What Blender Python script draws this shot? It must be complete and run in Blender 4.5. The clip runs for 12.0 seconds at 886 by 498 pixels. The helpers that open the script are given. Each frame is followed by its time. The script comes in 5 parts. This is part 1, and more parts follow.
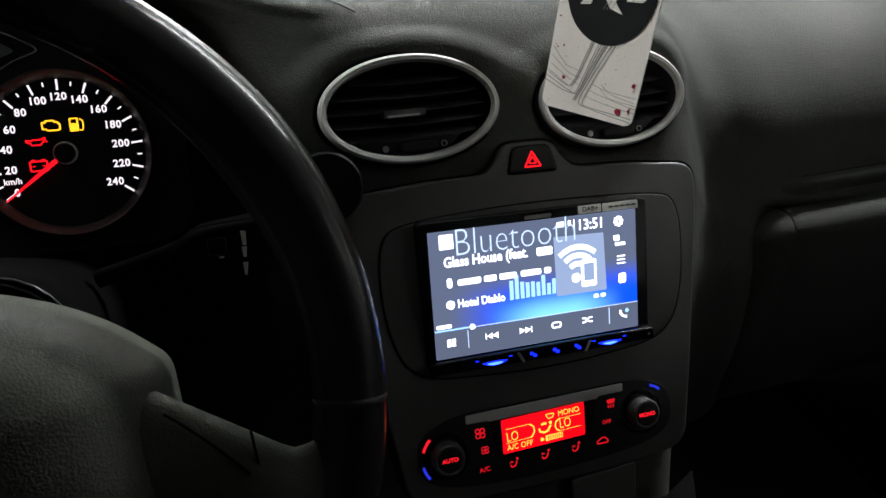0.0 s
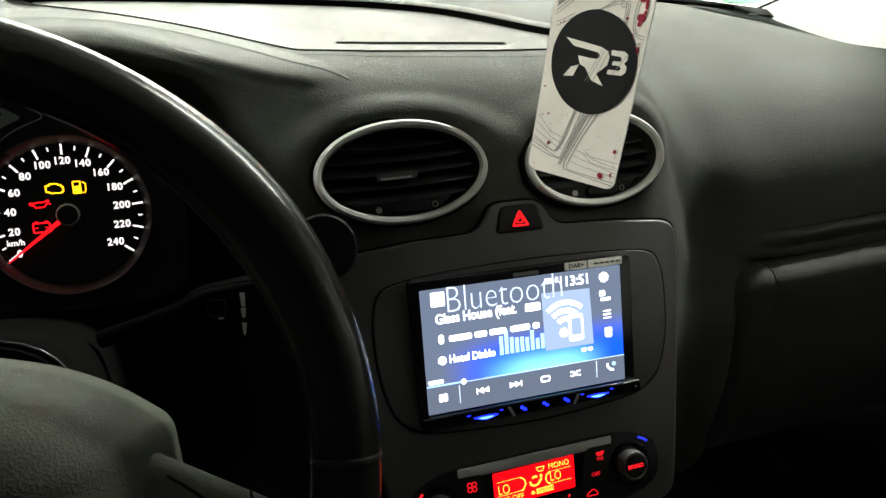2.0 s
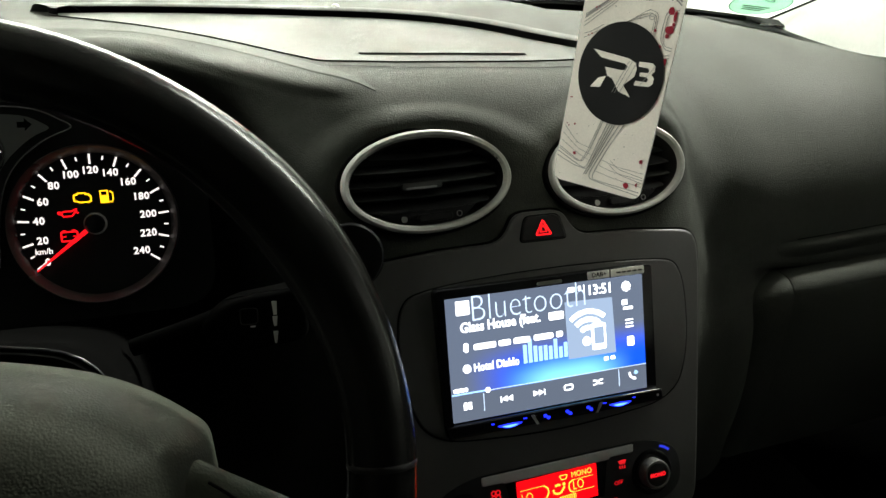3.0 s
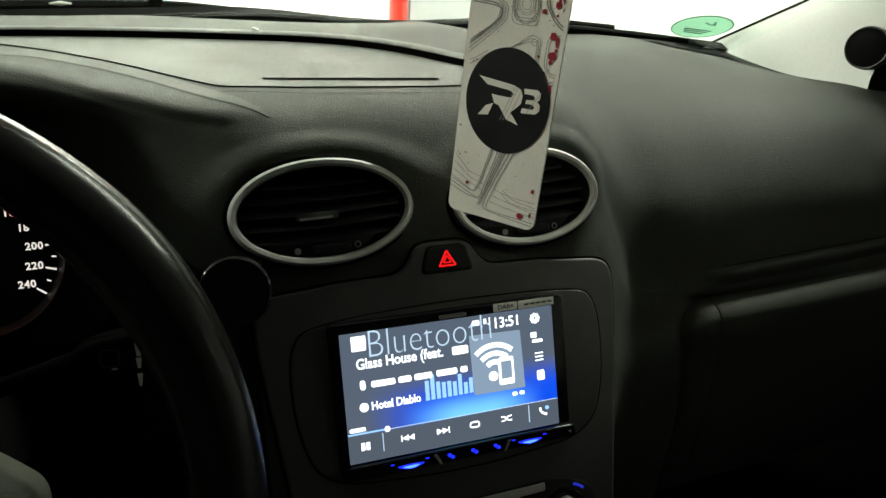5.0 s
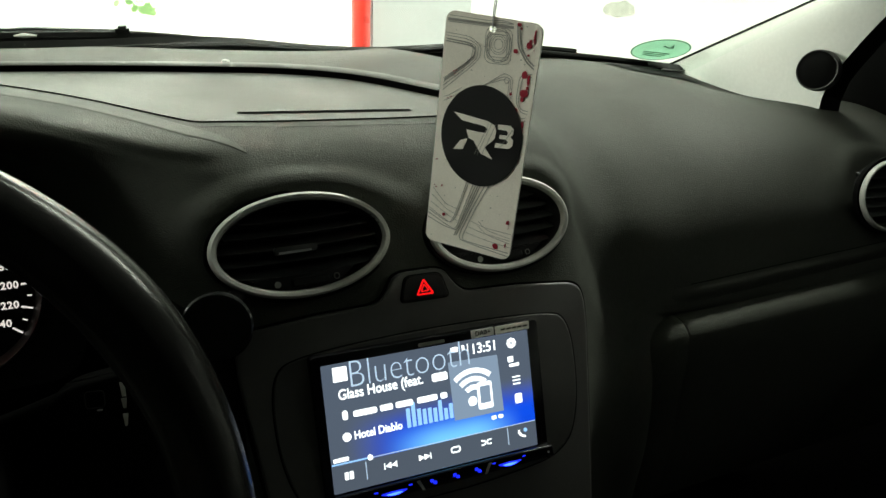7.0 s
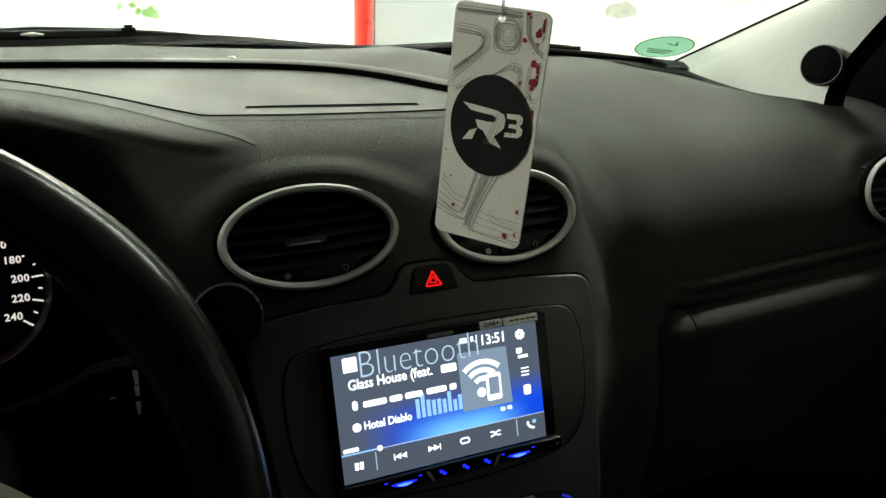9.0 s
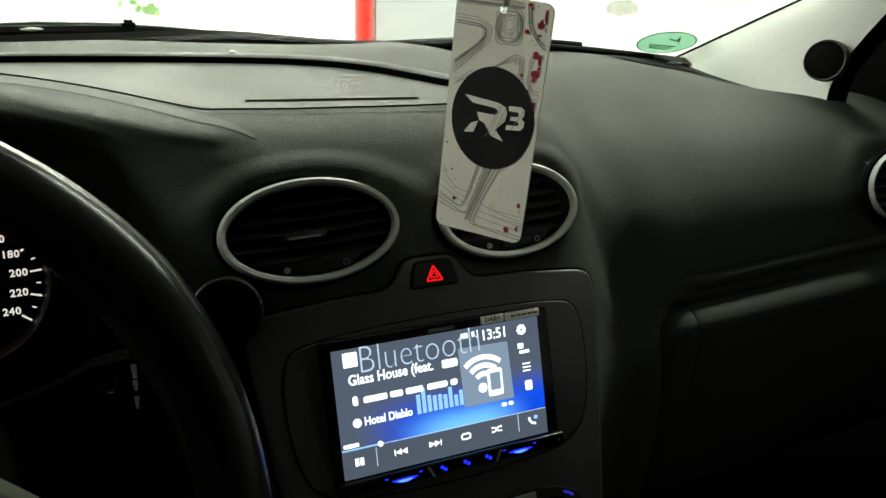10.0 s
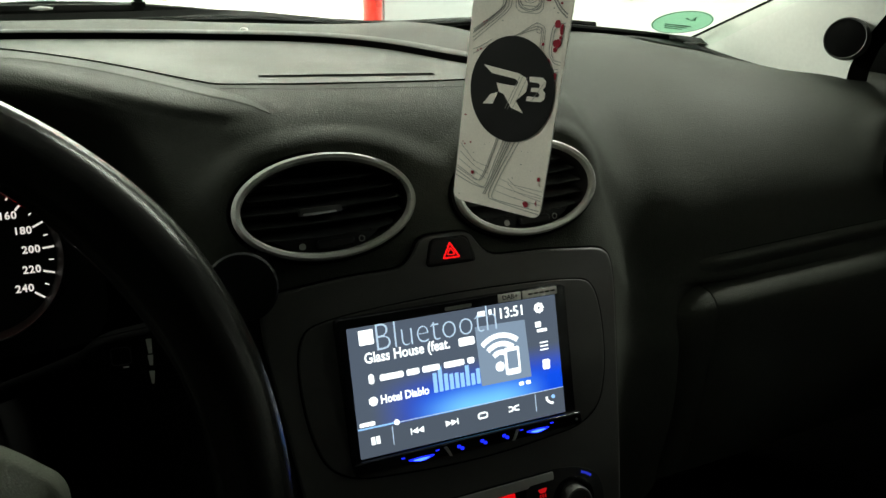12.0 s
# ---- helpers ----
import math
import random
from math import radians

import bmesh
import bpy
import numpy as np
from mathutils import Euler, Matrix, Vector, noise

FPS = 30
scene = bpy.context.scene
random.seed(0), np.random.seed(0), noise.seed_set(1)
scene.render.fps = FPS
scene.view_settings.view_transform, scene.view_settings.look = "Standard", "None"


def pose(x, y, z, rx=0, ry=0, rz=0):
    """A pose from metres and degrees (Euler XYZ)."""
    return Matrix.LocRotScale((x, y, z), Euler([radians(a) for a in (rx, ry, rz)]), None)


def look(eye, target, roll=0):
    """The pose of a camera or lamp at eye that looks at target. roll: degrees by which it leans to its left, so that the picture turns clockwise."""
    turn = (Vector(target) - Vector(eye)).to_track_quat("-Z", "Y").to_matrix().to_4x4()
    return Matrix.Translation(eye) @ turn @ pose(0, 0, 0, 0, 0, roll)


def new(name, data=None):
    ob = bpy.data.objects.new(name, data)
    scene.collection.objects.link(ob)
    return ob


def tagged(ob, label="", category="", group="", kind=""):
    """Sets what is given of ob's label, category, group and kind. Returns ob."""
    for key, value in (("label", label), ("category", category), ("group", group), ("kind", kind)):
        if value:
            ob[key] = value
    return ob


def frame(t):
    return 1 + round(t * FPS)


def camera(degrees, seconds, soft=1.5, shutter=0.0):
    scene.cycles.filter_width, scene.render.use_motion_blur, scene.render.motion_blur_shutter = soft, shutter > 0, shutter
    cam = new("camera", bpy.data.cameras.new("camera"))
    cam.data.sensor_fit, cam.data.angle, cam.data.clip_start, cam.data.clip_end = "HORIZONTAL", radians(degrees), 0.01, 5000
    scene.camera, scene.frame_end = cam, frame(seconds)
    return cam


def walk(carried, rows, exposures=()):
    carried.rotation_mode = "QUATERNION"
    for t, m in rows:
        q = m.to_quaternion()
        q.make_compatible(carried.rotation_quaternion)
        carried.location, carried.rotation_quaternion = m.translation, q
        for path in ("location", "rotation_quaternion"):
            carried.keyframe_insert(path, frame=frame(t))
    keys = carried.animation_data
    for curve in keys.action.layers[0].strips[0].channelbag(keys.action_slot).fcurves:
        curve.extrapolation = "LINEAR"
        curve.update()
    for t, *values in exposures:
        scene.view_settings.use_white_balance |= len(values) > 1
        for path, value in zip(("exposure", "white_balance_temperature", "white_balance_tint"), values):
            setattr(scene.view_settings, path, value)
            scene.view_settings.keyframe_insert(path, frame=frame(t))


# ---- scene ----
cam = camera(62.3, 12.0)
METRES, EYE, TILT, LEAN, TURN = 0.18, 1.1, -14.0, -3.0, -10.0
PATH = [
    (0, (-0.205, -0.375, 1.131), (0.367, 1.232, 0.087), 3.2),
    (0.5, (-0.21, -0.38, 1.135), (0.378, 1.24, 0.119), 3.3),
    (1, (-0.212, -0.384, 1.136), (0.402, 1.254, 0.167), 3.4),
    (1.5, (-0.209, -0.385, 1.143), (0.406, 1.264, 0.191), 3.3),
    (2, (-0.21, -0.384, 1.147), (0.403, 1.273, 0.21), 3.2),
    (2.5, (-0.226, -0.386, 1.148), (0.389, 1.282, 0.233), 3.2),
    (2.7, (-0.226, -0.384, 1.149), (0.383, 1.286, 0.23), 3.1),
    (4.3, (-0.199, -0.38, 1.141), (0.425, 1.302, 0.256), 3.4),
    (4.5, (-0.184, -0.38, 1.142), (0.437, 1.305, 0.261), 3.2),
    (5, (-0.164, -0.381, 1.15), (0.493, 1.297, 0.283), 3.4),
    (5.5, (-0.163, -0.384, 1.164), (0.525, 1.29, 0.313), 3.3),
    (6, (-0.164, -0.386, 1.166), (0.553, 1.282, 0.327), 3.3),
    (6.5, (-0.167, -0.384, 1.165), (0.569, 1.28, 0.335), 3.2),
    (7, (-0.174, -0.384, 1.163), (0.574, 1.278, 0.339), 3.2),
    (9, (-0.18, -0.387, 1.156), (0.564, 1.28, 0.34), 2.9),
    (9.5, (-0.179, -0.386, 1.154), (0.562, 1.282, 0.336), 2.9),
    (10, (-0.179, -0.385, 1.152), (0.562, 1.281, 0.332), 2.9),
    (10.5, (-0.181, -0.383, 1.147), (0.557, 1.282, 0.321), 2.8),
    (11, (-0.183, -0.382, 1.144), (0.546, 1.283, 0.309), 2.7),
    (11.5, (-0.184, -0.379, 1.143), (0.54, 1.282, 0.297), 2.8),
    (12, (-0.183, -0.379, 1.141), (0.536, 1.283, 0.291), 2.7),
]
walk(cam, [(t, look(eye, target, roll)) for t, eye, target, roll in PATH],
     exposures=[(0.0, 0.32, 6200, 22), (0.5, 1.0, 6350, 18), (2.5, 0.72, 6650, 13), (4.5, 0.1, 6850, 7), (5.5, -0.2, 6750, 5), (12.0, -0.25, 6750, 5)])

# ---------------------------------------------------------------- world, lamps, exposure
world = bpy.data.worlds.new("world")
scene.world = world
world.use_nodes = True
world.node_tree.nodes["Background"].inputs[0].default_value = (0.75, 0.8, 0.78, 1)
world.node_tree.nodes["Background"].inputs[1].default_value = 0.02


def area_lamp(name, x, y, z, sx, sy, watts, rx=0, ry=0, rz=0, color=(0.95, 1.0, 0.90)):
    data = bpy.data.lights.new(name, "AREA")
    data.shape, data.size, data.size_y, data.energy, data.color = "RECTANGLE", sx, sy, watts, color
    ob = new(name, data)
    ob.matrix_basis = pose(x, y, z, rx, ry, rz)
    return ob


# unseen tubes added as fill light: one aimed at the front wall, one beyond the bonnet, one behind, and one on the
# driver's side wall
FILL_TUBES = [(0.35, 2.66, 2.44, 2.4, 0.16, 420, 22), (1.45, 0.85, 2.44, 1.8, 0.16, 135, 0), (2.6, -1.2, 2.44, 1.5, 0.16, 5, 0)]
FILL_WALL_TUBE = (-2.93, 1.35, 2.00, 1.3, 0.16, 85)
for tx, ty, tz, tw, td, watts, aim in FILL_TUBES:
    area_lamp("fill_light", tx, ty, tz - 0.075, tw, td, watts, aim)
area_lamp("fill_light", FILL_WALL_TUBE[0] + 0.055, FILL_WALL_TUBE[1], FILL_WALL_TUBE[2], FILL_WALL_TUBE[4], FILL_WALL_TUBE[3], FILL_WALL_TUBE[5], 0, -90, 0)


# ---------------------------------------------------------------- materials
def principled(name):
    m = bpy.data.materials.new(name)
    m.use_nodes = True
    return m, m.node_tree, m.node_tree.nodes["Principled BSDF"]


def surface(name, color, rough=0.6, metal=0.0, grain=0, relief=0.0, vary=0.12, dirt=0.0, spec=0.5, coat=0.0, wide=9.0, cells=False):
    """A worn surface: base colour varied at two scales, and a fine relief."""
    m, tree, bsdf = principled(name)
    nodes, link = tree.nodes, tree.links.new
    where = nodes.new("ShaderNodeTexCoord")
    big = nodes.new("ShaderNodeTexNoise")
    big.inputs["Scale"].default_value, big.inputs["Detail"].default_value = wide, 5
    link(where.outputs["Object"], big.inputs["Vector"])
    fine = nodes.new("ShaderNodeTexNoise")
    fine.inputs["Scale"].default_value, fine.inputs["Detail"].default_value = wide * 23, 3
    link(where.outputs["Object"], fine.inputs["Vector"])
    both = nodes.new("ShaderNodeMath")
    both.operation = "ADD"
    link(big.outputs["Fac"], both.inputs[0])
    link(fine.outputs["Fac"], both.inputs[1])
    ramp = nodes.new("ShaderNodeMapRange")
    ramp.inputs["From Min"].default_value, ramp.inputs["From Max"].default_value = 0.7, 1.3
    ramp.inputs["To Min"].default_value, ramp.inputs["To Max"].default_value = 1 - vary, 1 + vary
    link(both.outputs[0], ramp.inputs["Value"])
    mul = nodes.new("ShaderNodeVectorMath")
    mul.operation = "SCALE"
    mul.inputs[0].default_value = color
    link(ramp.outputs["Result"], mul.inputs["Scale"])
    link(mul.outputs["Vector"], bsdf.inputs["Base Color"])
    rr = nodes.new("ShaderNodeMapRange")
    rr.inputs["From Min"].default_value, rr.inputs["From Max"].default_value = 0.3, 0.7
    rr.inputs["To Min"].default_value, rr.inputs["To Max"].default_value = max(0.02, rough - 0.07), min(1, rough + 0.07)
    link(big.outputs["Fac"], rr.inputs["Value"])
    link(rr.outputs["Result"], bsdf.inputs["Roughness"])
    bsdf.inputs["Metallic"].default_value = metal
    bsdf.inputs["Specular IOR Level"].default_value = spec
    bsdf.inputs["Coat Weight"].default_value = coat
    bsdf.inputs["Coat Roughness"].default_value = 0.08
    if grain:
        if cells:
            tex = nodes.new("ShaderNodeTexVoronoi")
            tex.feature = "SMOOTH_F1"
            tex.inputs["Scale"].default_value = grain
            out = tex.outputs["Distance"]
        else:
            tex = nodes.new("ShaderNodeTexNoise")
            tex.inputs["Scale"].default_value, tex.inputs["Detail"].default_value = grain, 3
            out = tex.outputs["Fac"]
        link(where.outputs["Object"], tex.inputs["Vector"])
        bump = nodes.new("ShaderNodeBump")
        bump.inputs["Strength"].default_value, bump.inputs["Distance"].default_value = relief, 0.001
        link(out, bump.inputs["Height"])
        link(bump.outputs["Normal"], bsdf.inputs["Normal"])
    return m


def glowing(name, color, strength):
    m, tree, bsdf = principled(name)
    bsdf.inputs["Base Color"].default_value = (*[0.08 * c for c in color], 1)
    bsdf.inputs["Emission Color"].default_value = (*color, 1)
    bsdf.inputs["Emission Strength"].default_value = strength
    bsdf.inputs["Roughness"].default_value = 0.4
    return m


def clear_glass(name, tint=(0.93, 0.97, 0.94)):
    m = bpy.data.materials.new(name)
    m.use_nodes = True
    tree = m.node_tree
    tree.nodes.clear()
    out = tree.nodes.new("ShaderNodeOutputMaterial")
    mix = tree.nodes.new("ShaderNodeMixShader")
    mix.inputs[0].default_value = 0.04
    seen = tree.nodes.new("ShaderNodeBsdfTransparent")
    seen.inputs["Color"].default_value = (*tint, 1)
    gloss = tree.nodes.new("ShaderNodeBsdfGlossy")
    gloss.inputs["Roughness"].default_value = 0.02
    tree.links.new(seen.outputs[0], mix.inputs[1])
    tree.links.new(gloss.outputs[0], mix.inputs[2])
    tree.links.new(mix.outputs[0], out.inputs["Surface"])
    return m


DASH = surface("soft_dash_plastic", (0.0285, 0.0305, 0.0262), 0.72, spec=0.10, grain=1050, relief=0.42, vary=0.10, cells=True)
COVER = surface("smooth_cover_plastic", (0.039, 0.0420, 0.0365), 0.68, spec=0.22, grain=1500, relief=0.16, vary=0.02)
STRIP = surface("lit_hood_strip_plastic", (0.035, 0.038, 0.0325), 0.70, spec=0.18, grain=1400, relief=0.2, vary=0.03)
GAP = surface("dark_gap", (0.004, 0.004, 0.004), 0.95, vary=0.05, spec=0.0)
FASCIA = surface("charcoal_satin_plastic", (0.028, 0.0275, 0.0265), 0.50, metal=0.15, grain=2400, relief=0.3, vary=0.06)
BLACK = surface("black_plastic", (0.007, 0.007, 0.0075), 0.5, spec=0.15, grain=1200, relief=0.2, vary=0.1)
SLAT = surface("vent_slat_plastic", (0.013, 0.0138, 0.0145), 0.55, grain=900, relief=0.15, vary=0.1)
GLOSS = surface("gloss_black_plastic", (0.005, 0.005, 0.006), 0.16, vary=0.05, spec=0.3)
SILVER = surface("satin_silver_plastic", (0.34, 0.34, 0.325), 0.58, metal=0.2, grain=3000, relief=0.1, vary=0.05)
GREYBAR = surface("grey_satin_plastic", (0.32, 0.32, 0.315), 0.45, metal=0.15, grain=2500, relief=0.1, vary=0.05)
LEATHER = surface("black_leather", (0.005, 0.005, 0.0048), 0.20, spec=0.085, grain=1800, relief=0.06, vary=0.15, cells=True)
AIRBAG = surface("airbag_cover_vinyl", (0.0260, 0.0280, 0.0222), 0.60, spec=0.06, grain=950, relief=0.22, vary=0.10, cells=True)
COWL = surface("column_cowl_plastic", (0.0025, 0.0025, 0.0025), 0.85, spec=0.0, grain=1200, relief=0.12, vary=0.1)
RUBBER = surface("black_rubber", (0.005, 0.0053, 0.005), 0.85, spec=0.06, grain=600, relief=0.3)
PILLAR = surface("pale_grey_trim", (0.80, 0.81, 0.78), 0.7, grain=900, relief=0.25, vary=0.04)
HEADLINER = surface("headliner_cloth", (0.14, 0.145, 0.14), 0.95, grain=700, relief=0.5, vary=0.04)
CARPET = surface("dark_carpet", (0.02, 0.02, 0.021), 0.95, grain=500, relief=0.9)
WALL = surface("white_garage_plaster", (0.80, 0.81, 0.78), 0.9, grain=60, relief=0.6, vary=0.07, wide=2.4)
CONCRETE = surface("grey_concrete", (0.30, 0.30, 0.29), 0.85, grain=80, relief=0.6, vary=0.15, wide=1.5)
COLUMNGREY = surface("grey_column", (0.44, 0.45, 0.46), 0.7, grain=60, relief=0.5, vary=0.08, wide=3)
PATCH = surface("bare_plaster", (0.46, 0.46, 0.42), 0.9, grain=60, relief=0.6, vary=0.3, wide=20)
REDPAINT = surface("red_gloss_paint", (0.55, 0.03, 0.02), 0.3, vary=0.12, coat=0.4)
CARD = surface("off_white_printed_card", (0.93, 0.88, 0.80), 0.6, grain=700, relief=0.1, vary=0.06, wide=40)
INK = surface("black_ink", (0.006, 0.0065, 0.007), 0.5, vary=0.08, wide=60)
LINEINK = surface("grey_line_ink", (0.36, 0.35, 0.325), 0.6, vary=0.15, wide=60)
BLOOD = surface("dark_red_ink", (0.32, 0.015, 0.035), 0.5, vary=0.25, wide=80)


def thin_film(name, color):
    """Printed film that light from behind shines through."""
    m = surface(name, color, 0.5, vary=0.06)
    tree = m.node_tree
    back = tree.nodes.new("ShaderNodeBsdfTranslucent")
    back.inputs["Color"].default_value = (*color, 1)
    mix = tree.nodes.new("ShaderNodeMixShader")
    mix.inputs[0].default_value = 0.6
    tree.links.new(tree.nodes["Principled BSDF"].outputs[0], mix.inputs[1])
    tree.links.new(back.outputs[0], mix.inputs[2])
    tree.links.new(mix.outputs[0], tree.nodes["Material Output"].inputs["Surface"])
    return m


GREEN = thin_film("green_sticker_film", (0.44, 0.62, 0.52))
DARKGREEN = surface("dark_sticker_print", (0.03, 0.10, 0.06), 0.5)
WHITELABEL = surface("white_label_film", (0.78, 0.78, 0.75), 0.5, vary=0.05)
MARK = surface("grey_vent_print", (0.20, 0.20, 0.19), 0.5, vary=0.06)
LABEL = surface("grey_label_film", (0.50, 0.50, 0.48), 0.5, vary=0.06)
CHROME = surface("dull_chrome", (0.6, 0.6, 0.6), 0.22, metal=1.0, vary=0.05)
DIALFACE = surface("black_dial_face", (0.004, 0.004, 0.0045), 0.7, vary=0.05, spec=0.1)
DIALBEZEL = surface("dark_dial_bezel", (0.020, 0.0195, 0.019), 0.30, metal=0.1, vary=0.1)
DIALGREY = surface("grey_dial_film_lit_slat", (0.075, 0.08, 0.078), 0.5, vary=0.06)
LEAF = surface("ivy_leaf", (0.30, 0.50, 0.20), 0.6, vary=0.3, wide=30)
DULLRIM = surface("dull_dark_metal", (0.05, 0.05, 0.049), 0.55, metal=0.4, vary=0.08)
CORD = surface("pale_cord", (0.42, 0.43, 0.45), 0.6)
MESHGRILL = surface("tweeter_mesh", (0.004, 0.004, 0.004), 0.85, grain=1600, relief=0.6, spec=0.05, cells=True)
GLASS = clear_glass("windscreen_glass")
MIRROR = surface("mirror_silver", (0.85, 0.85, 0.85), 0.03, metal=1.0, vary=0.01)
TUBE = glowing("added_lamp_glow", (1.0, 0.98, 0.93), 6.0)

DIALWHITE = glowing("lit_white_print", (1.0, 0.93, 0.90), 0.85)
REDLIT = glowing("lit_red", (1.0, 0.006, 0.010), 1.25)
REDPRINT = glowing("lit_red_print", (1.0, 0.012, 0.02), 0.9)
DIMRED = glowing("dim_red_print", (1.0, 0.012, 0.02), 0.5)
AMBER = glowing("lit_amber", (1.0, 0.50, 0.01), 1.4)
BLUELIT = glowing("lit_blue", (0.008, 0.02, 1.0), 1.7)
BLUEGLOW = glowing("bright_blue", (0.04, 0.12, 1.0), 5.0)
BLUEMARK = glowing("blue_mark", (0.03, 0.05, 0.9), 0.55)
LCDRED = glowing("red_lcd", (1.0, 0.002, 0.006), 0.85)
LCDAMBER = glowing("amber_lcd_segment", (1.0, 0.55, 0.05), 1.3)
SCREENWHITE = glowing("screen_white", (0.90, 0.96, 1.0), 2.0)
SCREENPALE = glowing("screen_pale", (0.55, 0.72, 0.95), 1.2)
SCREENBAR = glowing("screen_bar_blue", (0.30, 0.58, 1.0), 1.45)
SCREENCARD = glowing("screen_cover_blue", (0.30, 0.41, 0.58), 0.95)
SCREENTOOL = glowing("screen_toolbar", (0.085, 0.108, 0.150), 1.15)


def screen_picture():
    """The lit picture behind the writing: slate grey above, a bright blue glow low in the middle."""
    m, tree, bsdf = principled("screen_picture")
    nodes, link = tree.nodes, tree.links.new
    where = nodes.new("ShaderNodeTexCoord")
    sep = nodes.new("ShaderNodeSeparateXYZ")
    link(where.outputs["Object"], sep.inputs[0])

    def reach(socket, a, b):
        n = nodes.new("ShaderNodeMapRange")
        n.interpolation_type = "SMOOTHSTEP"
        n.inputs["From Min"].default_value, n.inputs["From Max"].default_value = a, b
        link(socket, n.inputs["Value"])
        return n.outputs["Result"]

    def times(a, b):
        n = nodes.new("ShaderNodeMath")
        n.operation = "MULTIPLY"
        link(a, n.inputs[0])
        link(b, n.inputs[1])
        return n.outputs[0]

    def blend(fac, a, color):
        n = nodes.new("ShaderNodeMix")
        n.data_type = "RGBA"
        link(fac, n.inputs[0])
        if isinstance(a, tuple):
            n.inputs[6].default_value = a
        else:
            link(a, n.inputs[6])
        n.inputs[7].default_value = color
        return n.outputs[2]

    low = reach(sep.outputs["Z"], 0.860, 0.836)
    side = reach(sep.outputs["X"], -0.070, -0.015)
    core = times(reach(sep.outputs["Z"], 0.846, 0.827), times(reach(sep.outputs["X"], -0.045, 0.004), reach(sep.outputs["X"], 0.070, 0.024)))
    first = blend(times(low, side), (0.098, 0.128, 0.185, 1), (0.003, 0.085, 0.95, 1))
    second = blend(core, first, (0.22, 0.72, 1.35, 1))
    link(second, bsdf.inputs["Emission Color"])
    bsdf.inputs["Emission Strength"].default_value = 1.08
    bsdf.inputs["Base Color"].default_value = (0.02, 0.02, 0.025, 1)
    bsdf.inputs["Roughness"].default_value = 0.15
    return m


SCREEN = screen_picture()


# ---------------------------------------------------------------- building helpers
def thing(name, m, label, category, group="", kind=""):
    ob = new(name)
    ob.empty_display_size = 0.02
    ob.matrix_basis = m if isinstance(m, Matrix) else Matrix.Translation(m)
    return tagged(ob, label, category, group, kind)


def place_of(ob):
    return place_of(ob.parent) @ ob.matrix_parent_inverse @ ob.matrix_basis if ob.parent else ob.matrix_basis.copy()


def part(name, bm, material, parent=None, label="", smooth=True):
    """Links a bmesh, given in world metres, as one mesh object under its thing."""
    mesh = bpy.data.meshes.new(name)
    bmesh.ops.recalc_face_normals(bm, faces=bm.faces)
    bm.to_mesh(mesh)
    bm.free()
    mesh.materials.append(material)
    if smooth:
        mesh.shade_smooth()
        mesh.set_sharp_from_angle(angle=radians(38))
    ob = new(name, mesh)
    if parent:
        ob.parent = parent
        ob.matrix_parent_inverse = place_of(parent).inverted()
    return tagged(ob, label) if label else ob


def plate(pts, d0, d1, m, bevel=0.0, steps=2, bm=None):
    """A flat piece: an outline in the plane of m, from depth d0 to d1 along its normal, with rounded front edges."""
    bm = bm or bmesh.new()
    ring = [bm.verts.new((x, y, d0)) for x, y in pts]
    base = bm.faces.new(ring)
    out = bmesh.ops.extrude_face_region(bm, geom=[base])
    up = [v for v in out["geom"] if isinstance(v, bmesh.types.BMVert)]
    bmesh.ops.translate(bm, verts=up, vec=(0, 0, d1 - d0))
    if bevel:
        tops = set(up)
        edges = [e for e in bm.edges if e.verts[0] in tops and e.verts[1] in tops]
        made = bmesh.ops.bevel(bm, geom=edges, offset=bevel, segments=steps, affect="EDGES", profile=0.6)
        up = list({*[v for v in up if v.is_valid], *made["verts"]})
    bmesh.ops.transform(bm, matrix=m, verts=[v for v in {*ring, *up} if v.is_valid])
    return bm


def rrect(w, h, r, x=0.0, y=0.0, n=5):
    pts = []
    for cx, cy, a in ((w / 2 - r, h / 2 - r, 0), (r - w / 2, h / 2 - r, 90), (r - w / 2, r - h / 2, 180), (w / 2 - r, r - h / 2, 270)):
        for i in range(n + 1):
            b = radians(a + 90 * i / n)
            pts.append((x + cx + r * math.cos(b), y + cy + r * math.sin(b)))
    return pts


def oval(a, b, n=64, x=0.0, y=0.0, start=0.0, stop=360.0):
    full = abs(stop - start) >= 360
    k = n if full else n - 1
    return [(x + a * math.cos(radians(start + (stop - start) * i / k)), y + b * math.sin(radians(start + (stop - start) * i / k))) for i in range(n)]


def rounded(corners, n=5):
    """An outline through corners (x, y, radius)."""
    pts, k = [], len(corners)
    for i, (x, y, r) in enumerate(corners):
        p, a, b = Vector((x, y)), Vector(corners[i - 1][:2]), Vector(corners[(i + 1) % k][:2])
        u, v = (a - p), (b - p)
        ru, rv = min(r, u.length * 0.48), min(r, v.length * 0.48)
        p0, p1 = p + u.normalized() * ru, p + v.normalized() * rv
        if r <= 0:
            pts.append((p.x, p.y))
            continue
        for j in range(n + 1):
            s = j / n
            q = p0 * (1 - s) ** 2 + p * 2 * s * (1 - s) + p1 * s ** 2
            pts.append((q.x, q.y))
    return pts


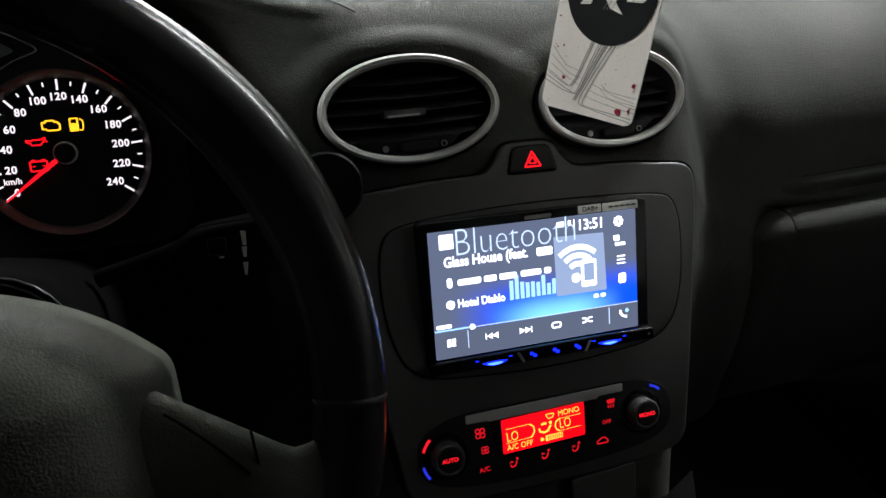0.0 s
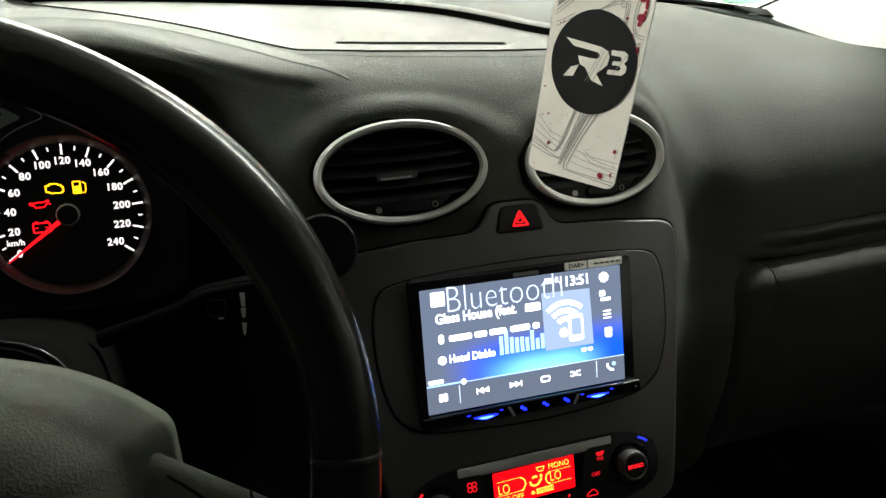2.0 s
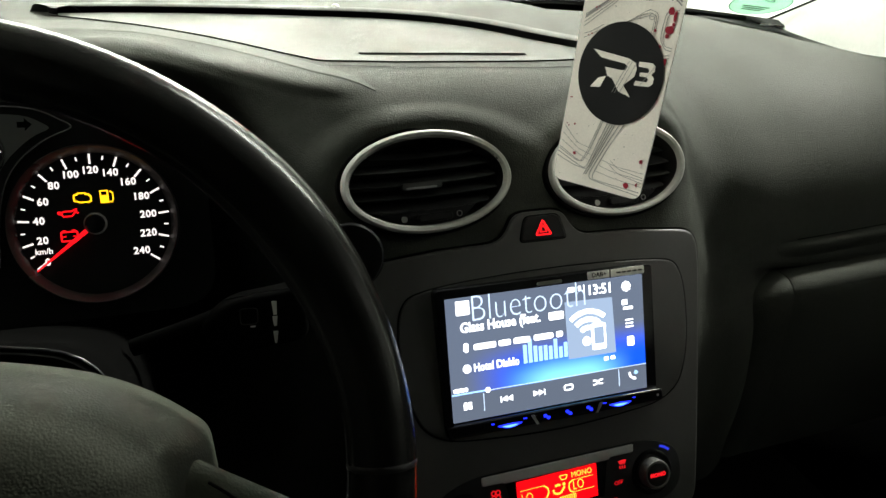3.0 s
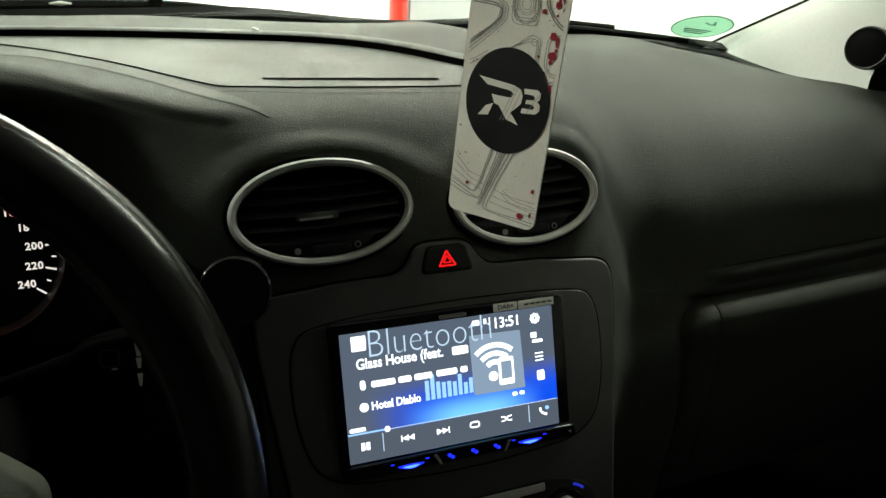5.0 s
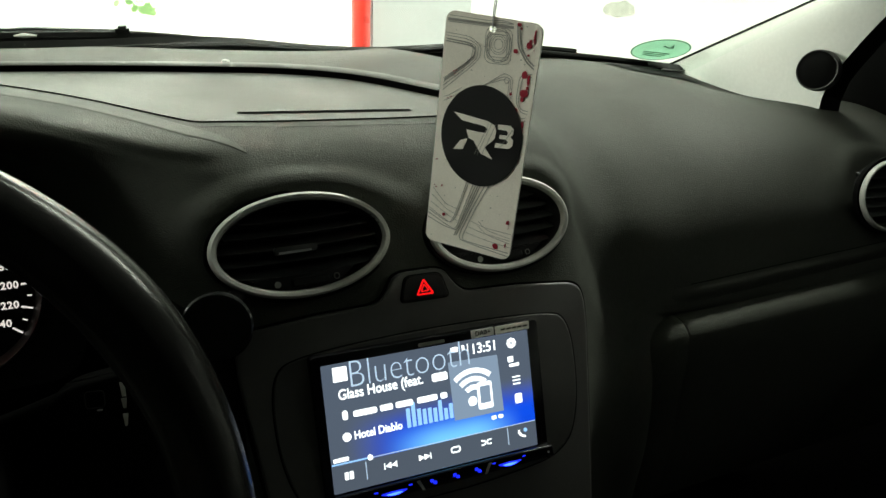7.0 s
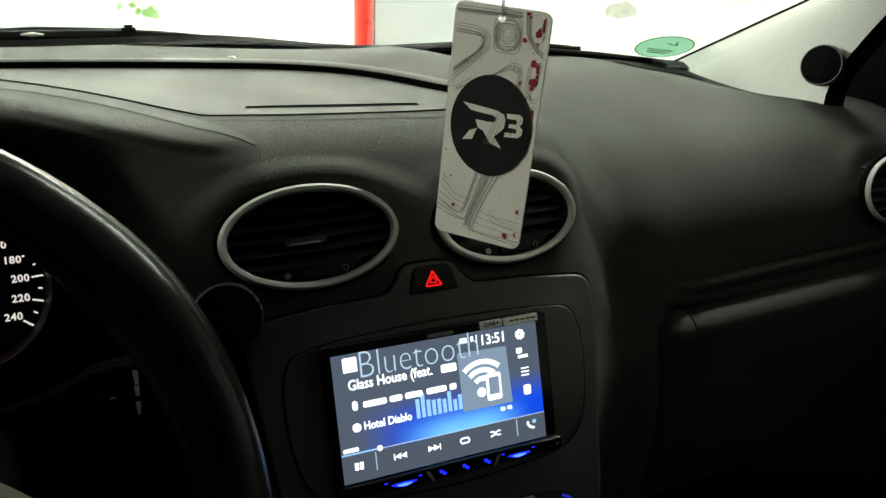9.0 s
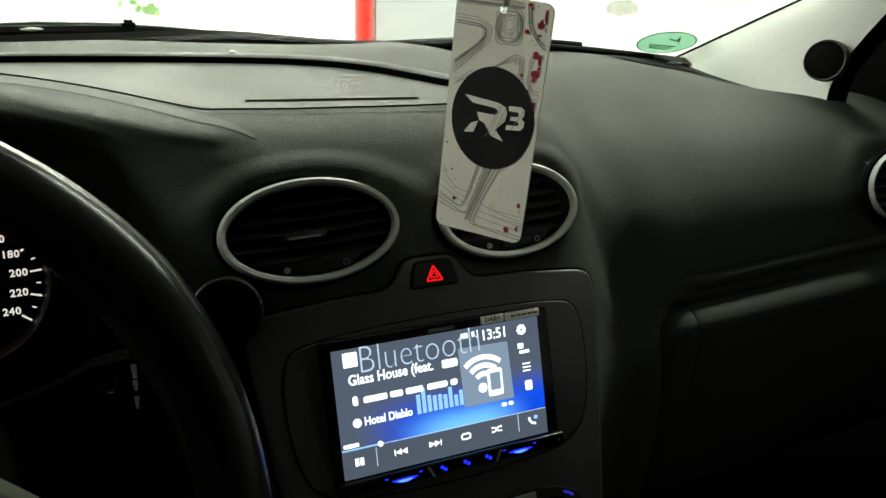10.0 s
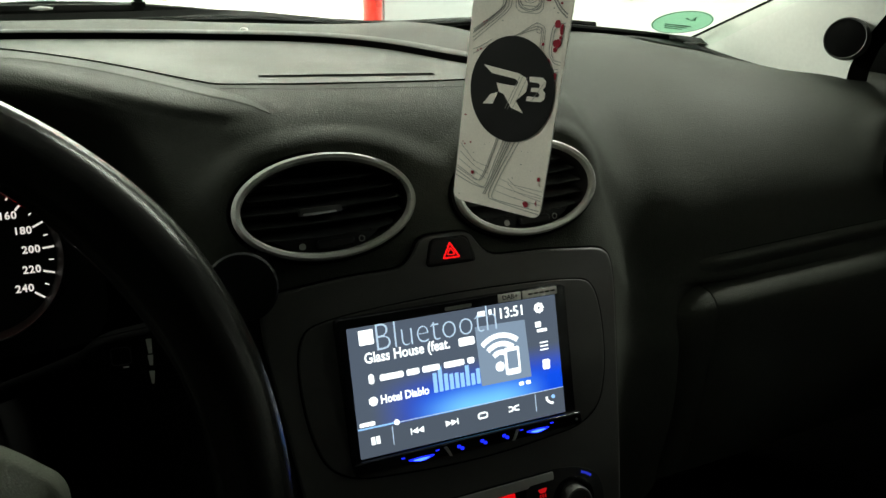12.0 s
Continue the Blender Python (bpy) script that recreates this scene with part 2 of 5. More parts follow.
def skin(rings, closed=False, caps=False, bm=None):
    """A surface through rows of points; closed: each row runs round."""
    bm = bm or bmesh.new()
    vs = [[bm.verts.new(p) for p in row] for row in rings]
    for r0, r1 in zip(vs, vs[1:]):
        n = len(r0)
        for i in range(n if closed else n - 1):
            bm.faces.new((r0[i], r0[(i + 1) % n], r1[(i + 1) % n], r1[i]))
    if caps:
        bm.faces.new(vs[0][::-1])
        bm.faces.new(vs[-1])
    return bm


def hoop(pts, section, m, bm=None):
    """A frame that follows a closed outline: section is rows of (outward, forward)."""
    rows, k = [], len(pts)
    for i, (x, y) in enumerate(pts):
        a, b = pts[i - 1], pts[(i + 1) % k]
        t = Vector((b[0] - a[0], b[1] - a[1])).normalized()
        rows.append([m @ Vector((x + t.y * o, y - t.x * o, f)) for o, f in section])
    return closed_skin(rows, bm)


def closed_skin(rows, bm=None):
    bm = bm or bmesh.new()
    vs = [[bm.verts.new(p) for p in row] for row in rows]
    k, n = len(vs), len(vs[0])
    for i in range(k):
        for j in range(n):
            bm.faces.new((vs[i][j], vs[i][(j + 1) % n], vs[(i + 1) % k][(j + 1) % n], vs[(i + 1) % k][j]))
    return bm


def tube(path, radius, n=10, bm=None):
    """A round rod along a path; radius may be one number or one for each point."""
    bm = bm or bmesh.new()
    path = [Vector(p) for p in path]
    rings = []
    for i, p in enumerate(path):
        t = (path[min(i + 1, len(path) - 1)] - path[max(i - 1, 0)]).normalized()
        u = t.cross(Vector((0.31, 0.17, 0.93))).normalized()
        v = t.cross(u)
        r = radius[i] if isinstance(radius, (list, tuple)) else radius
        rings.append([p + (u * math.cos(a) + v * math.sin(a)) * r for a in (2 * math.pi * k / n for k in range(n))])
    return skin(rings, closed=True, caps=True, bm=bm)


def lathe(profile, m, n=40, bm=None):
    """A turned piece round the normal of m: profile rows of (radius, height)."""
    rings = [[m @ Vector((r * math.cos(2 * math.pi * i / n), r * math.sin(2 * math.pi * i / n), h)) for i in range(n)] for r, h in profile]
    bm = skin(rings, closed=True, bm=bm)
    return bm


def solid_lathe(profile, m, n=40):
    rings = [[m @ Vector((max(r, 1e-5) * math.cos(2 * math.pi * i / n), max(r, 1e-5) * math.sin(2 * math.pi * i / n), h)) for i in range(n)] for r, h in profile]
    return skin(rings, closed=True, caps=True)


def block(x0, x1, y0, y1, z0, z1, bevel=0.0):
    bm = bmesh.new()
    bmesh.ops.create_cube(bm, size=1, matrix=Matrix.Translation(((x0 + x1) / 2, (y0 + y1) / 2, (z0 + z1) / 2)) @ Matrix.Diagonal((x1 - x0, y1 - y0, z1 - z0, 1)))
    if bevel:
        bmesh.ops.bevel(bm, geom=bm.edges[:], offset=bevel, segments=2, affect="EDGES")
    return bm


def lettering(name, text, size, m, material, parent, align="CENTER", depth=0.0002, label="", width=1.0, bold=0.0):
    """Raised letters in the built-in font, standing on the plane of m."""
    curve = bpy.data.curves.new(name, "FONT")
    curve.body, curve.size, curve.align_x, curve.align_y, curve.extrude, curve.offset = text, size, align, "CENTER", depth, bold
    curve.resolution_u = 3
    ob = bpy.data.objects.new(name, curve)
    scene.collection.objects.link(ob)
    mesh = bpy.data.meshes.new_from_object(ob.evaluated_get(bpy.context.evaluated_depsgraph_get()))
    bpy.data.objects.remove(ob)
    bpy.data.curves.remove(curve)
    mesh.transform(m @ Matrix.Diagonal((width, 1, 1, 1)))
    mesh.materials.clear()
    mesh.materials.append(material)
    made = new(name, mesh)
    made.parent = parent
    made.matrix_parent_inverse = place_of(parent).inverted()
    return tagged(made, label) if label else made


def at(m, x, y, d=0.0, turn=0.0):
    return m @ pose(x, y, d, 0, 0, turn)


def strip(points, width, d, m, bm=None):
    """A thin printed line of a given width through points of the plane."""
    bm = bm or bmesh.new()
    pts = [Vector(p) for p in points]
    row = []
    for i, p in enumerate(pts):
        t = (pts[min(i + 1, len(pts) - 1)] - pts[max(i - 1, 0)]).normalized()
        s = Vector((-t.y, t.x)) * width / 2
        row.append([bm.verts.new(m @ Vector((*(p + s), d))), bm.verts.new(m @ Vector((*(p - s), d)))])
    for a, b in zip(row, row[1:]):
        bm.faces.new((a[0], b[0], b[1], a[1]))
    return bm


def ease(a, b, x):
    s = min(1.0, max(0.0, (x - a) / (b - a)))
    return s * s * (3 - 2 * s)


# ---------------------------------------------------------------- garage
def garage():
    part("garage_floor", block(-3.2, 3.6, -6.0, 3.4, -0.12, 0.0), CONCRETE)
    tagged(bpy.data.objects["garage_floor"], "grey concrete garage floor under the car", "floor", kind="structure")
    for name, box, label in (
        ("wall_front", (-3.2, 3.6, 3.0, 3.2, 0.0, 2.6), "bright white plastered garage wall ahead of the car"),
        ("wall_back", (-3.2, 3.6, -6.0, -5.8, 0.0, 2.6), "white plastered garage wall behind the car"),
        ("wall_west", (-3.2, -3.0, -5.8, 3.0, 0.0, 2.6), "side wall out of view, greyed to cut bounced light"),
        ("wall_east", (3.4, 3.6, -5.8, 3.0, 0.0, 2.6), "white plastered garage side wall")):
        # west wall stays unseen; grey instead of white cuts its bounced light
        tagged(part(name, block(*box), CONCRETE if name == "wall_west" else WALL), label, "wall", kind="structure")
    # ceiling is out of view, greyed so less light comes down
    tagged(part("ceiling", block(-3.2, 3.6, -6.0, 3.4, 2.6, 2.7), CONCRETE), "bare grey ceiling out of view, with the added lamps", "ceiling", kind="structure")
    # bodies for the added ceiling lamps, all out of view
    for tx, ty, tz, tw, td, watts, aim in FILL_TUBES:
        lamp = thing("fill_tube_lamp", (tx, ty, 2.6), "unseen ceiling tube lamp added as fill light", "lamp", "garage tube lamps")
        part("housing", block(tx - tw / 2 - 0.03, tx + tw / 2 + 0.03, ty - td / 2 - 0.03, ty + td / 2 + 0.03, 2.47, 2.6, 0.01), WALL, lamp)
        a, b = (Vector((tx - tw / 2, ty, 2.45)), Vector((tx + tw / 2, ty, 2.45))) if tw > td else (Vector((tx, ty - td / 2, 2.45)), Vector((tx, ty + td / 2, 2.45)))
        part("tube", tube([a, a.lerp(b, 0.5), b], 0.018), TUBE, lamp, "glowing tube of an added lamp")
    # body for the unseen wall lamp added to light the hanging tag
    wx, wy, wz, wl, wd, watts = FILL_WALL_TUBE
    lamp = thing("fill_wall_lamp", (-3.0, wy, wz), "unseen wall tube lamp added to light the hanging tag", "lamp", "garage tube lamps")
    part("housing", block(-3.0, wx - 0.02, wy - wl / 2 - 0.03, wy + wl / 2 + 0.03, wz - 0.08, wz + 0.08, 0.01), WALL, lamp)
    part("tube", tube([(wx, wy - wl / 2, wz), (wx, wy, wz), (wx, wy + wl / 2, wz)], 0.018), TUBE, lamp, "glowing tube of an added lamp")
    rng = random.Random(3)
    patch = [(2.30 + 0.085 * (1 + 0.4 * rng.random()) * math.cos(0.42 * i), 0.765 + 0.032 * (1 + 0.6 * rng.random()) * math.sin(0.42 * i)) for i in range(15)]
    part("plaster_patch", plate(patch, 0.0, 0.004, pose(0, 3.0, 0, 90)), PATCH, bpy.data.objects["wall_front"], "bare grey plaster patch")
    column = thing("column", (1.06, 2.9, 0), "pale grey garage column with a red edge guard", "column", kind="structure")
    # shaft is greyer than the plaster walls
    part("shaft", block(0.825, 1.30, 2.72, 3.0, 0.0, 2.6, 0.01), COLUMNGREY, column)
    part("edge_guard", tube([(0.783, 2.72, 0.0), (0.783, 2.72, 1.2), (0.783, 2.72, 2.5)], 0.04, 20), REDPAINT, column, "glossy red round edge guard")


garage()


# ---------------------------------------------------------------- dashboard shape
# side sections of the dashboard: for each place across the car, (y, z) from the knees up and forward to the glass
CENTRE = [(-0.110, 0.60), (-0.059, 0.70), (-0.008, 0.80), (0.023, 0.86), (0.050, 0.915), (0.0650, 0.950), (0.083, 0.985), (0.112, 1.006), (0.162, 1.0140), (0.25, 1.0145), (0.415, 1.0155), (0.57, 1.0055)]
DRIVER = [(0.19, 0.60), (0.19, 0.70), (0.19, 0.80), (0.19, 0.842), (0.195, 0.985), (0.175, 1.006), (0.164, 1.0185), (0.170, 1.0285), (0.195, 1.0315), (0.262, 1.0215), (0.415, 1.0165), (0.56, 1.0070)]
HOOD = [(0.15, 0.60), (0.15, 0.70), (0.15, 0.80), (0.160, 0.86), (0.165, 0.930), (0.162, 0.980), (0.1480, 1.0040), (0.146, 1.0135), (0.162, 1.0205), (0.225, 1.0195), (0.415, 1.0162), (0.57, 1.0068)]
POD = [(-0.02, 0.60), (-0.02, 0.70), (0.0, 0.80), (0.030, 0.86), (0.056, 0.915), (0.075, 0.953), (0.105, 0.984), (0.1180, 1.0020), (0.127, 1.0135), (0.20, 1.0165), (0.415, 1.0160), (0.57, 1.0062)]
SHOULDER = [(-0.02, 0.60), (-0.02, 0.70), (0.0, 0.80), (0.030, 0.86), (0.054, 0.915), (0.067, 0.953), (0.084, 0.984), (0.1010, 1.0035), (0.128, 1.0145), (0.23, 1.0148), (0.415, 1.0158), (0.57, 1.0058)]
PASSENGER = [(0.10, 0.60), (0.10, 0.70), (0.10, 0.78), (0.100, 0.808), (0.097, 0.823), (0.0870, 0.830), (0.0925, 0.850), (0.126, 0.922), (0.20, 0.969), (0.32, 0.993), (0.43, 0.9945), (0.55, 0.9850)]
PLAIN = [(0.06, 0.60), (0.050, 0.70), (0.060, 0.78), (0.076, 0.815), (0.082, 0.829), (0.0875, 0.840), (0.0935, 0.854), (0.118, 0.925), (0.19, 0.972), (0.32, 0.999), (0.43, 0.999), (0.55, 0.9880)]
FAR = [(0.10, 0.60), (0.10, 0.70), (0.10, 0.78), (0.100, 0.808), (0.097, 0.823), (0.0870, 0.830), (0.0925, 0.850), (0.117, 0.911), (0.172, 0.957), (0.275, 0.979), (0.39, 0.976), (0.52, 0.979)]
EDGE = [(0.10, 0.60), (0.10, 0.70), (0.10, 0.78), (0.100, 0.808), (0.097, 0.823), (0.0870, 0.830), (0.0925, 0.850), (0.116, 0.905), (0.165, 0.950), (0.255, 0.971), (0.37, 0.964), (0.51, 0.969)]
STATIONS = [(-0.74, EDGE), (-0.60, DRIVER), (-0.262, DRIVER), (-0.200, HOOD), (-0.150, POD), (-0.118, SHOULDER), (-0.086, CENTRE), (0.131, CENTRE), (0.203, PLAIN), (0.246, PLAIN), (0.300, PASSENGER), (0.42, PASSENGER), (0.53, FAR), (0.58, EDGE), (0.74, EDGE)]


def blend_at(x):
    for (x0, p0), (x1, p1) in zip(STATIONS, STATIONS[1:]):
        if x <= x1:
            s = min(1.0, max(0.0, (x - x0) / (x1 - x0)))
            return np.array(p0) * (1 - s) + np.array(p1) * s
    return np.array(EDGE)


def section(x):
    """The side section at a place across the car, gliding from station to station."""
    p = sum(blend_at(x + d) for d in (-0.018, -0.012, -0.006, 0.0, 0.006, 0.012, 0.018)) / 7
    # the sides of the centre stack draw in towards the knees, as the fascia does
    w = ease(0.03, 0.09, x) * (1 - ease(0.16, 0.245, x))
    if w > 0:
        for j, shift in enumerate((0.032, 0.026, 0.015, 0.006)):
            p[j] = (sum(blend_at(x + w * shift + d) for d in (-0.018, -0.012, -0.006, 0.0, 0.006, 0.012, 0.018)) / 7)[j]
    far = 0.025 * ease(0.05, 0.11, x) * (1 - ease(0.22, 0.30, x))
    p[-2:] = (sum(blend_at(x - far + d) for d in (-0.018, -0.009, 0.0, 0.009, 0.018)) / 5)[-2:]
    p[-1, 1] -= 0.0085 * ease(-0.24, 0.07, x) * (1 - ease(0.09, 0.24, x))
    return p


def profile(x, steps=13):
    """A smooth curve through the section's points."""
    p = section(x)
    p = [p[0], *p, p[-1]]
    out = []
    for i in range(1, len(p) - 2):
        a, b, c, d = (np.array(q) for q in p[i - 1:i + 3])
        for k in range(steps):
            s = k / steps
            out.append(0.5 * (2 * b + (c - a) * s + (2 * a - 5 * b + 4 * c - d) * s * s + (3 * b - a - 3 * c + d) * s ** 3))
    out.append(np.array(p[-1]))
    return out


def top_z(x, y):
    """Height of the dashboard's top at a place."""
    p = profile(x)[13 * 7:]
    for a, b in zip(p, p[1:]):
        if a[0] <= y <= b[0]:
            s = (y - a[0]) / (b[0] - a[0])
            return a[1] + (b[1] - a[1]) * s
    return p[-1][1]


FACE = pose(0.004, 0.0085, 0.85, 90 - 27.3)          # plane of the centre fascia
UNIT = pose(0.0, 0.0, 0.85, 90 - 22)                 # plane of the head unit's screen
VENT_A, VENT_C, VENT_B = 0.0632, 0.0600, 0.0362                      # half axes of a vent's ring
VENTS = [pose(-0.0754, 0.0663, 0.9565, 90 - 27, 0, 3.5), pose(0.0732, 0.0637, 0.9564, 90 - 27, 0, 3.5)]
SIDE_VENT = pose(0.576, 0.108, 0.914, 90 - 20)


def vent_brow(p):
    """How far the dashboard swells round the vents, and whether a place lies in a vent's hole."""
    swell, hole = 0.0, False
    for m, a, b in ((VENTS[0], VENT_A, VENT_B), (VENTS[1], VENT_C, VENT_B), (SIDE_VENT, 0.052, 0.040)):
        q = m.inverted() @ Vector(p)
        if abs(q.z) > 0.06:
            continue
        r = math.hypot(q.x / a, q.y / b)
        hole |= r < (0.945 if a > 0.055 else 0.85)
        up = ease(-0.6, 0.8, q.y / b)
        if r < 1.6:
            swell += (0.0062 * up - 0.0012) * ease(0.80, 1.20, r) * (1 - ease(1.20, 1.62, r))
    return swell, hole


def dashboard():
    dash = thing("dashboard", (0, 0.1, 0.6), "black grained soft-plastic car dashboard under the windscreen", "dashboard")
    xs = [*np.arange(-0.72, -0.30, 0.012), *np.arange(-0.30, -0.157, 0.004), *np.arange(-0.156, 0.16, 0.0026), *np.arange(0.162, 0.53, 0.01), *np.arange(0.532, 0.70, 0.005), 0.715]
    rows, holes = [], []
    for x in xs:
        row, hole = [], []
        line = profile(x)
        for i, (y, z) in enumerate(line):
            a, b = line[max(i - 1, 0)], line[min(i + 1, len(line) - 1)]
            n = Vector((0, -(b[1] - a[1]), b[0] - a[0])).normalized()
            swell, inside = vent_brow((x, y, z))
            p = Vector((x, y, z)) + n * swell
            row.append(p)
            hole.append(inside)
        rows.append(row)
        holes.append(hole)
    bm = bmesh.new()
    vs = [[bm.verts.new(p) for p in row] for row in rows]
    for i in range(len(xs) - 1):
        for j in range(len(vs[0]) - 1):
            if xs[i + 1] < -0.126 and j < 13 * 4:
                continue
            if not (holes[i][j] and holes[i + 1][j] and holes[i][j + 1] and holes[i + 1][j + 1]):
                bm.faces.new((vs[i][j], vs[i + 1][j], vs[i + 1][j + 1], vs[i][j + 1]))
    part("top_pad", bm, DASH, dash)
    # lower driver's side split off in black, so its shade lies in the colour
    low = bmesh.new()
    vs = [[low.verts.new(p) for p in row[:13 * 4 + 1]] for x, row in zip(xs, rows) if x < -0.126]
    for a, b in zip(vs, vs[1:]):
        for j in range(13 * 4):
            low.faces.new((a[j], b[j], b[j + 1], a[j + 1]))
    part("shaded_knee_panel", low, RUBBER, dash, "panel round the steering column, blackened for shade")

    # storage cover on top with its gap and slot
    outline = rounded([(-0.129, 0.175, 0.006), (-0.072, 0.169, 0.03), (0.055, 0.159, 0.05), (0.118, 0.166, 0.02), (0.105, 0.192, 0.02), (0.083, 0.223, 0.03), (0.052, 0.275, 0.04), (0.012, 0.312, 0.04), (-0.040, 0.336, 0.06), (-0.10, 0.350, 0.06), (-0.195, 0.360, 0.06), (-0.284, 0.366, 0.03), (-0.345, 0.364, 0.02), (-0.275, 0.314, 0.05), (-0.228, 0.272, 0.03), (-0.187, 0.231, 0.03), (-0.157, 0.200, 0.02)], 5)

    def draped(pts, lift, bm=None):
        bm = bm or bmesh.new()
        cx, cy = -0.08, 0.27
        rings = []
        for k in (0.0, 0.25, 0.5, 0.75, 0.93, 1.0, 1.002):
            drop = 0.004 if k > 1 else 0.0
            ring = []
            for x, y in pts:
                u, v = cx + (x - cx) * k, cy + (y - cy) * k
                ring.append((u, v, top_z(u, v) + lift - drop))
            rings.append(ring)
        return skin(rings[1:], closed=True, bm=bm), rings
    gap = [(-0.08 + (x + 0.08) * 1.0010, 0.27 + (y - 0.27) * 1.0014) for x, y in outline]
    for name, pts, lift, mat, label in (("cover_gap", gap, 0.0008, GAP, "dark gap round the lid"), ("storage_cover", outline, 0.0011, COVER, "smooth dark-grey storage lid")):
        bm, rings = draped(pts, lift)
        inner = [v for v in bm.verts][:len(pts)]
        bm.faces.new(inner[::-1])
        cover = part(name, bm, mat, dash, label)
        # raised pad behind the lid; the step facing the driver has its shade put in as black
    rear = [p for p in outline if p[0] + p[1] * 0.9 > 0.19 or p[1] > 0.34]
    start = max(range(len(rear)), key=lambda i: math.dist(rear[i], rear[i - 1]))
    rear = rear[start:] + rear[:start]
    if rear[0][0] < rear[-1][0]:
        rear = rear[::-1]
    steps = []
    for i, (x, y) in enumerate(rear):
        q = i / (len(rear) - 1)
        fade = ease(0, 0.22, q)
        a, b = Vector(rear[max(i - 1, 0)]), Vector(rear[min(i + 1, len(rear) - 1)])
        t = (b - a).normalized()
        n = Vector((t.y, -t.x))
        n = n if n.y > 0 else -n
        row = []
        for out, lift in ((0.0016, 0.0), (0.0016, 0.0064 * fade), (0.0030, 0.0074 * fade), (0.012, 0.0077 * fade), (0.019, 0.0074 * fade), (0.023, 0.0056 * fade), (0.030, -0.002)):
            u = Vector((x, y)) + n * out
            row.append((u.x, u.y, top_z(u.x, u.y) + lift))
        steps.append(row)
    part("sun_sensor", lathe([(0.0001, 0.0026), (0.0022, 0.0022), (0.0036, 0.0010), (0.0040, -0.001)], pose(-0.080, 0.3665, top_z(-0.080, 0.3665) + 0.0070), 20), LABEL, dash, "small pale sun sensor dome")
    part("step", skin([r[:2] for r in steps]), GAP, dash, "step behind the lid, blackened for its shade")
    part("rear_pad", skin([r[1:] for r in steps]), COVER, dash, "smooth raised lip behind the lid")
    # smooth strip along the top of the instrument hood, paled for the lit ridge, running out to a tip
    edges = ((-0.56, 0.270, 0.340), (-0.40, 0.270, 0.340), (-0.31, 0.268, 0.330), (-0.262, 0.252, 0.296), (-0.215, 0.212, 0.254), (-0.168, 0.163, 0.206), (-0.138, 0.131, 0.168), (-0.118, 0.1180, 0.142), (-0.102, 0.1125, 0.1165))
    strip_rows = []
    for x in np.linspace(-0.56, -0.102, 90):
        near, far = (float(np.interp(x, [e[0] for e in edges], [e[n] for e in edges])) for n in (1, 2))
        near = far - 0.74 * (far - near)
        strip_rows.append([(x, near + (far - near) * k, top_z(x, near + (far - near) * k) + (0.0006 if 0.03 < k < 0.97 else 0.0001)) for k in (0.0, 0.06, 0.15, 0.3, 0.45, 0.6, 0.75, 0.88, 0.96, 1.0)])
    part("lit_hood_strip", skin(strip_rows), STRIP, dash, "smooth strip on the hood, paled for the lit ridge")
    slot = [(-0.0955 + 0.138 * i / 12, 0.1945 - 0.016 * i / 12) for i in range(13)]
    bm = bmesh.new()
    lo = [bm.verts.new((x, y - 0.0034, top_z(x, y - 0.0034) + 0.0015)) for x, y in slot]
    hi = [bm.verts.new((x, y + 0.0034, top_z(x, y + 0.0034) + 0.0015)) for x, y in slot]
    for i in range(12):
        bm.faces.new((lo[i], lo[i + 1], hi[i + 1], hi[i]))
    seam = [(-0.128 + 0.25 * i / 20, 0.1600 - 0.0165 * min(1, i / 14) + 0.004 * max(0, i / 20 - 0.7)) for i in range(21)]
    fold = bmesh.new()
    lo = [fold.verts.new((x, y - 0.0006, top_z(x, y - 0.0006) + 0.0006)) for x, y in seam]
    hi = [fold.verts.new((x, y + 0.0006, top_z(x, y + 0.0006) + 0.0006)) for x, y in seam]
    for i in range(20):
        fold.faces.new((lo[i], lo[i + 1], hi[i + 1], hi[i]))
    # black patch laid on the dash for the shadow in its corner
    grille = [[(x, y, top_z(x, y) + 0.0022) for y in np.linspace(0.435 - 0.10 * (x - 0.46), 0.505 - 0.15 * (x - 0.46), 8)] for x in np.linspace(0.455, 0.578, 14)]
    part("corner_shadow", skin(grille), RUBBER, dash, "dark patch for the shadow in the corner")
    part("seam", fold, GAP, dash, "thin dark seam before the lid")
    part("slot", bm, GAP, cover, "narrow black slot")
    return dash


dash = dashboard()


def front_y(x, z):
    """Where the dashboard's front stands at a height."""
    p = profile(x)[13 * 5:13 * 8]
    for a, b in zip(p, p[1:]):
        if a[1] <= z <= b[1]:
            return a[0] + (b[0] - a[0]) * (z - a[1]) / (b[1] - a[1])
    return p[0][0]


def rise(x):
    return 0.040 * (min(x, 0.60) - 0.285)


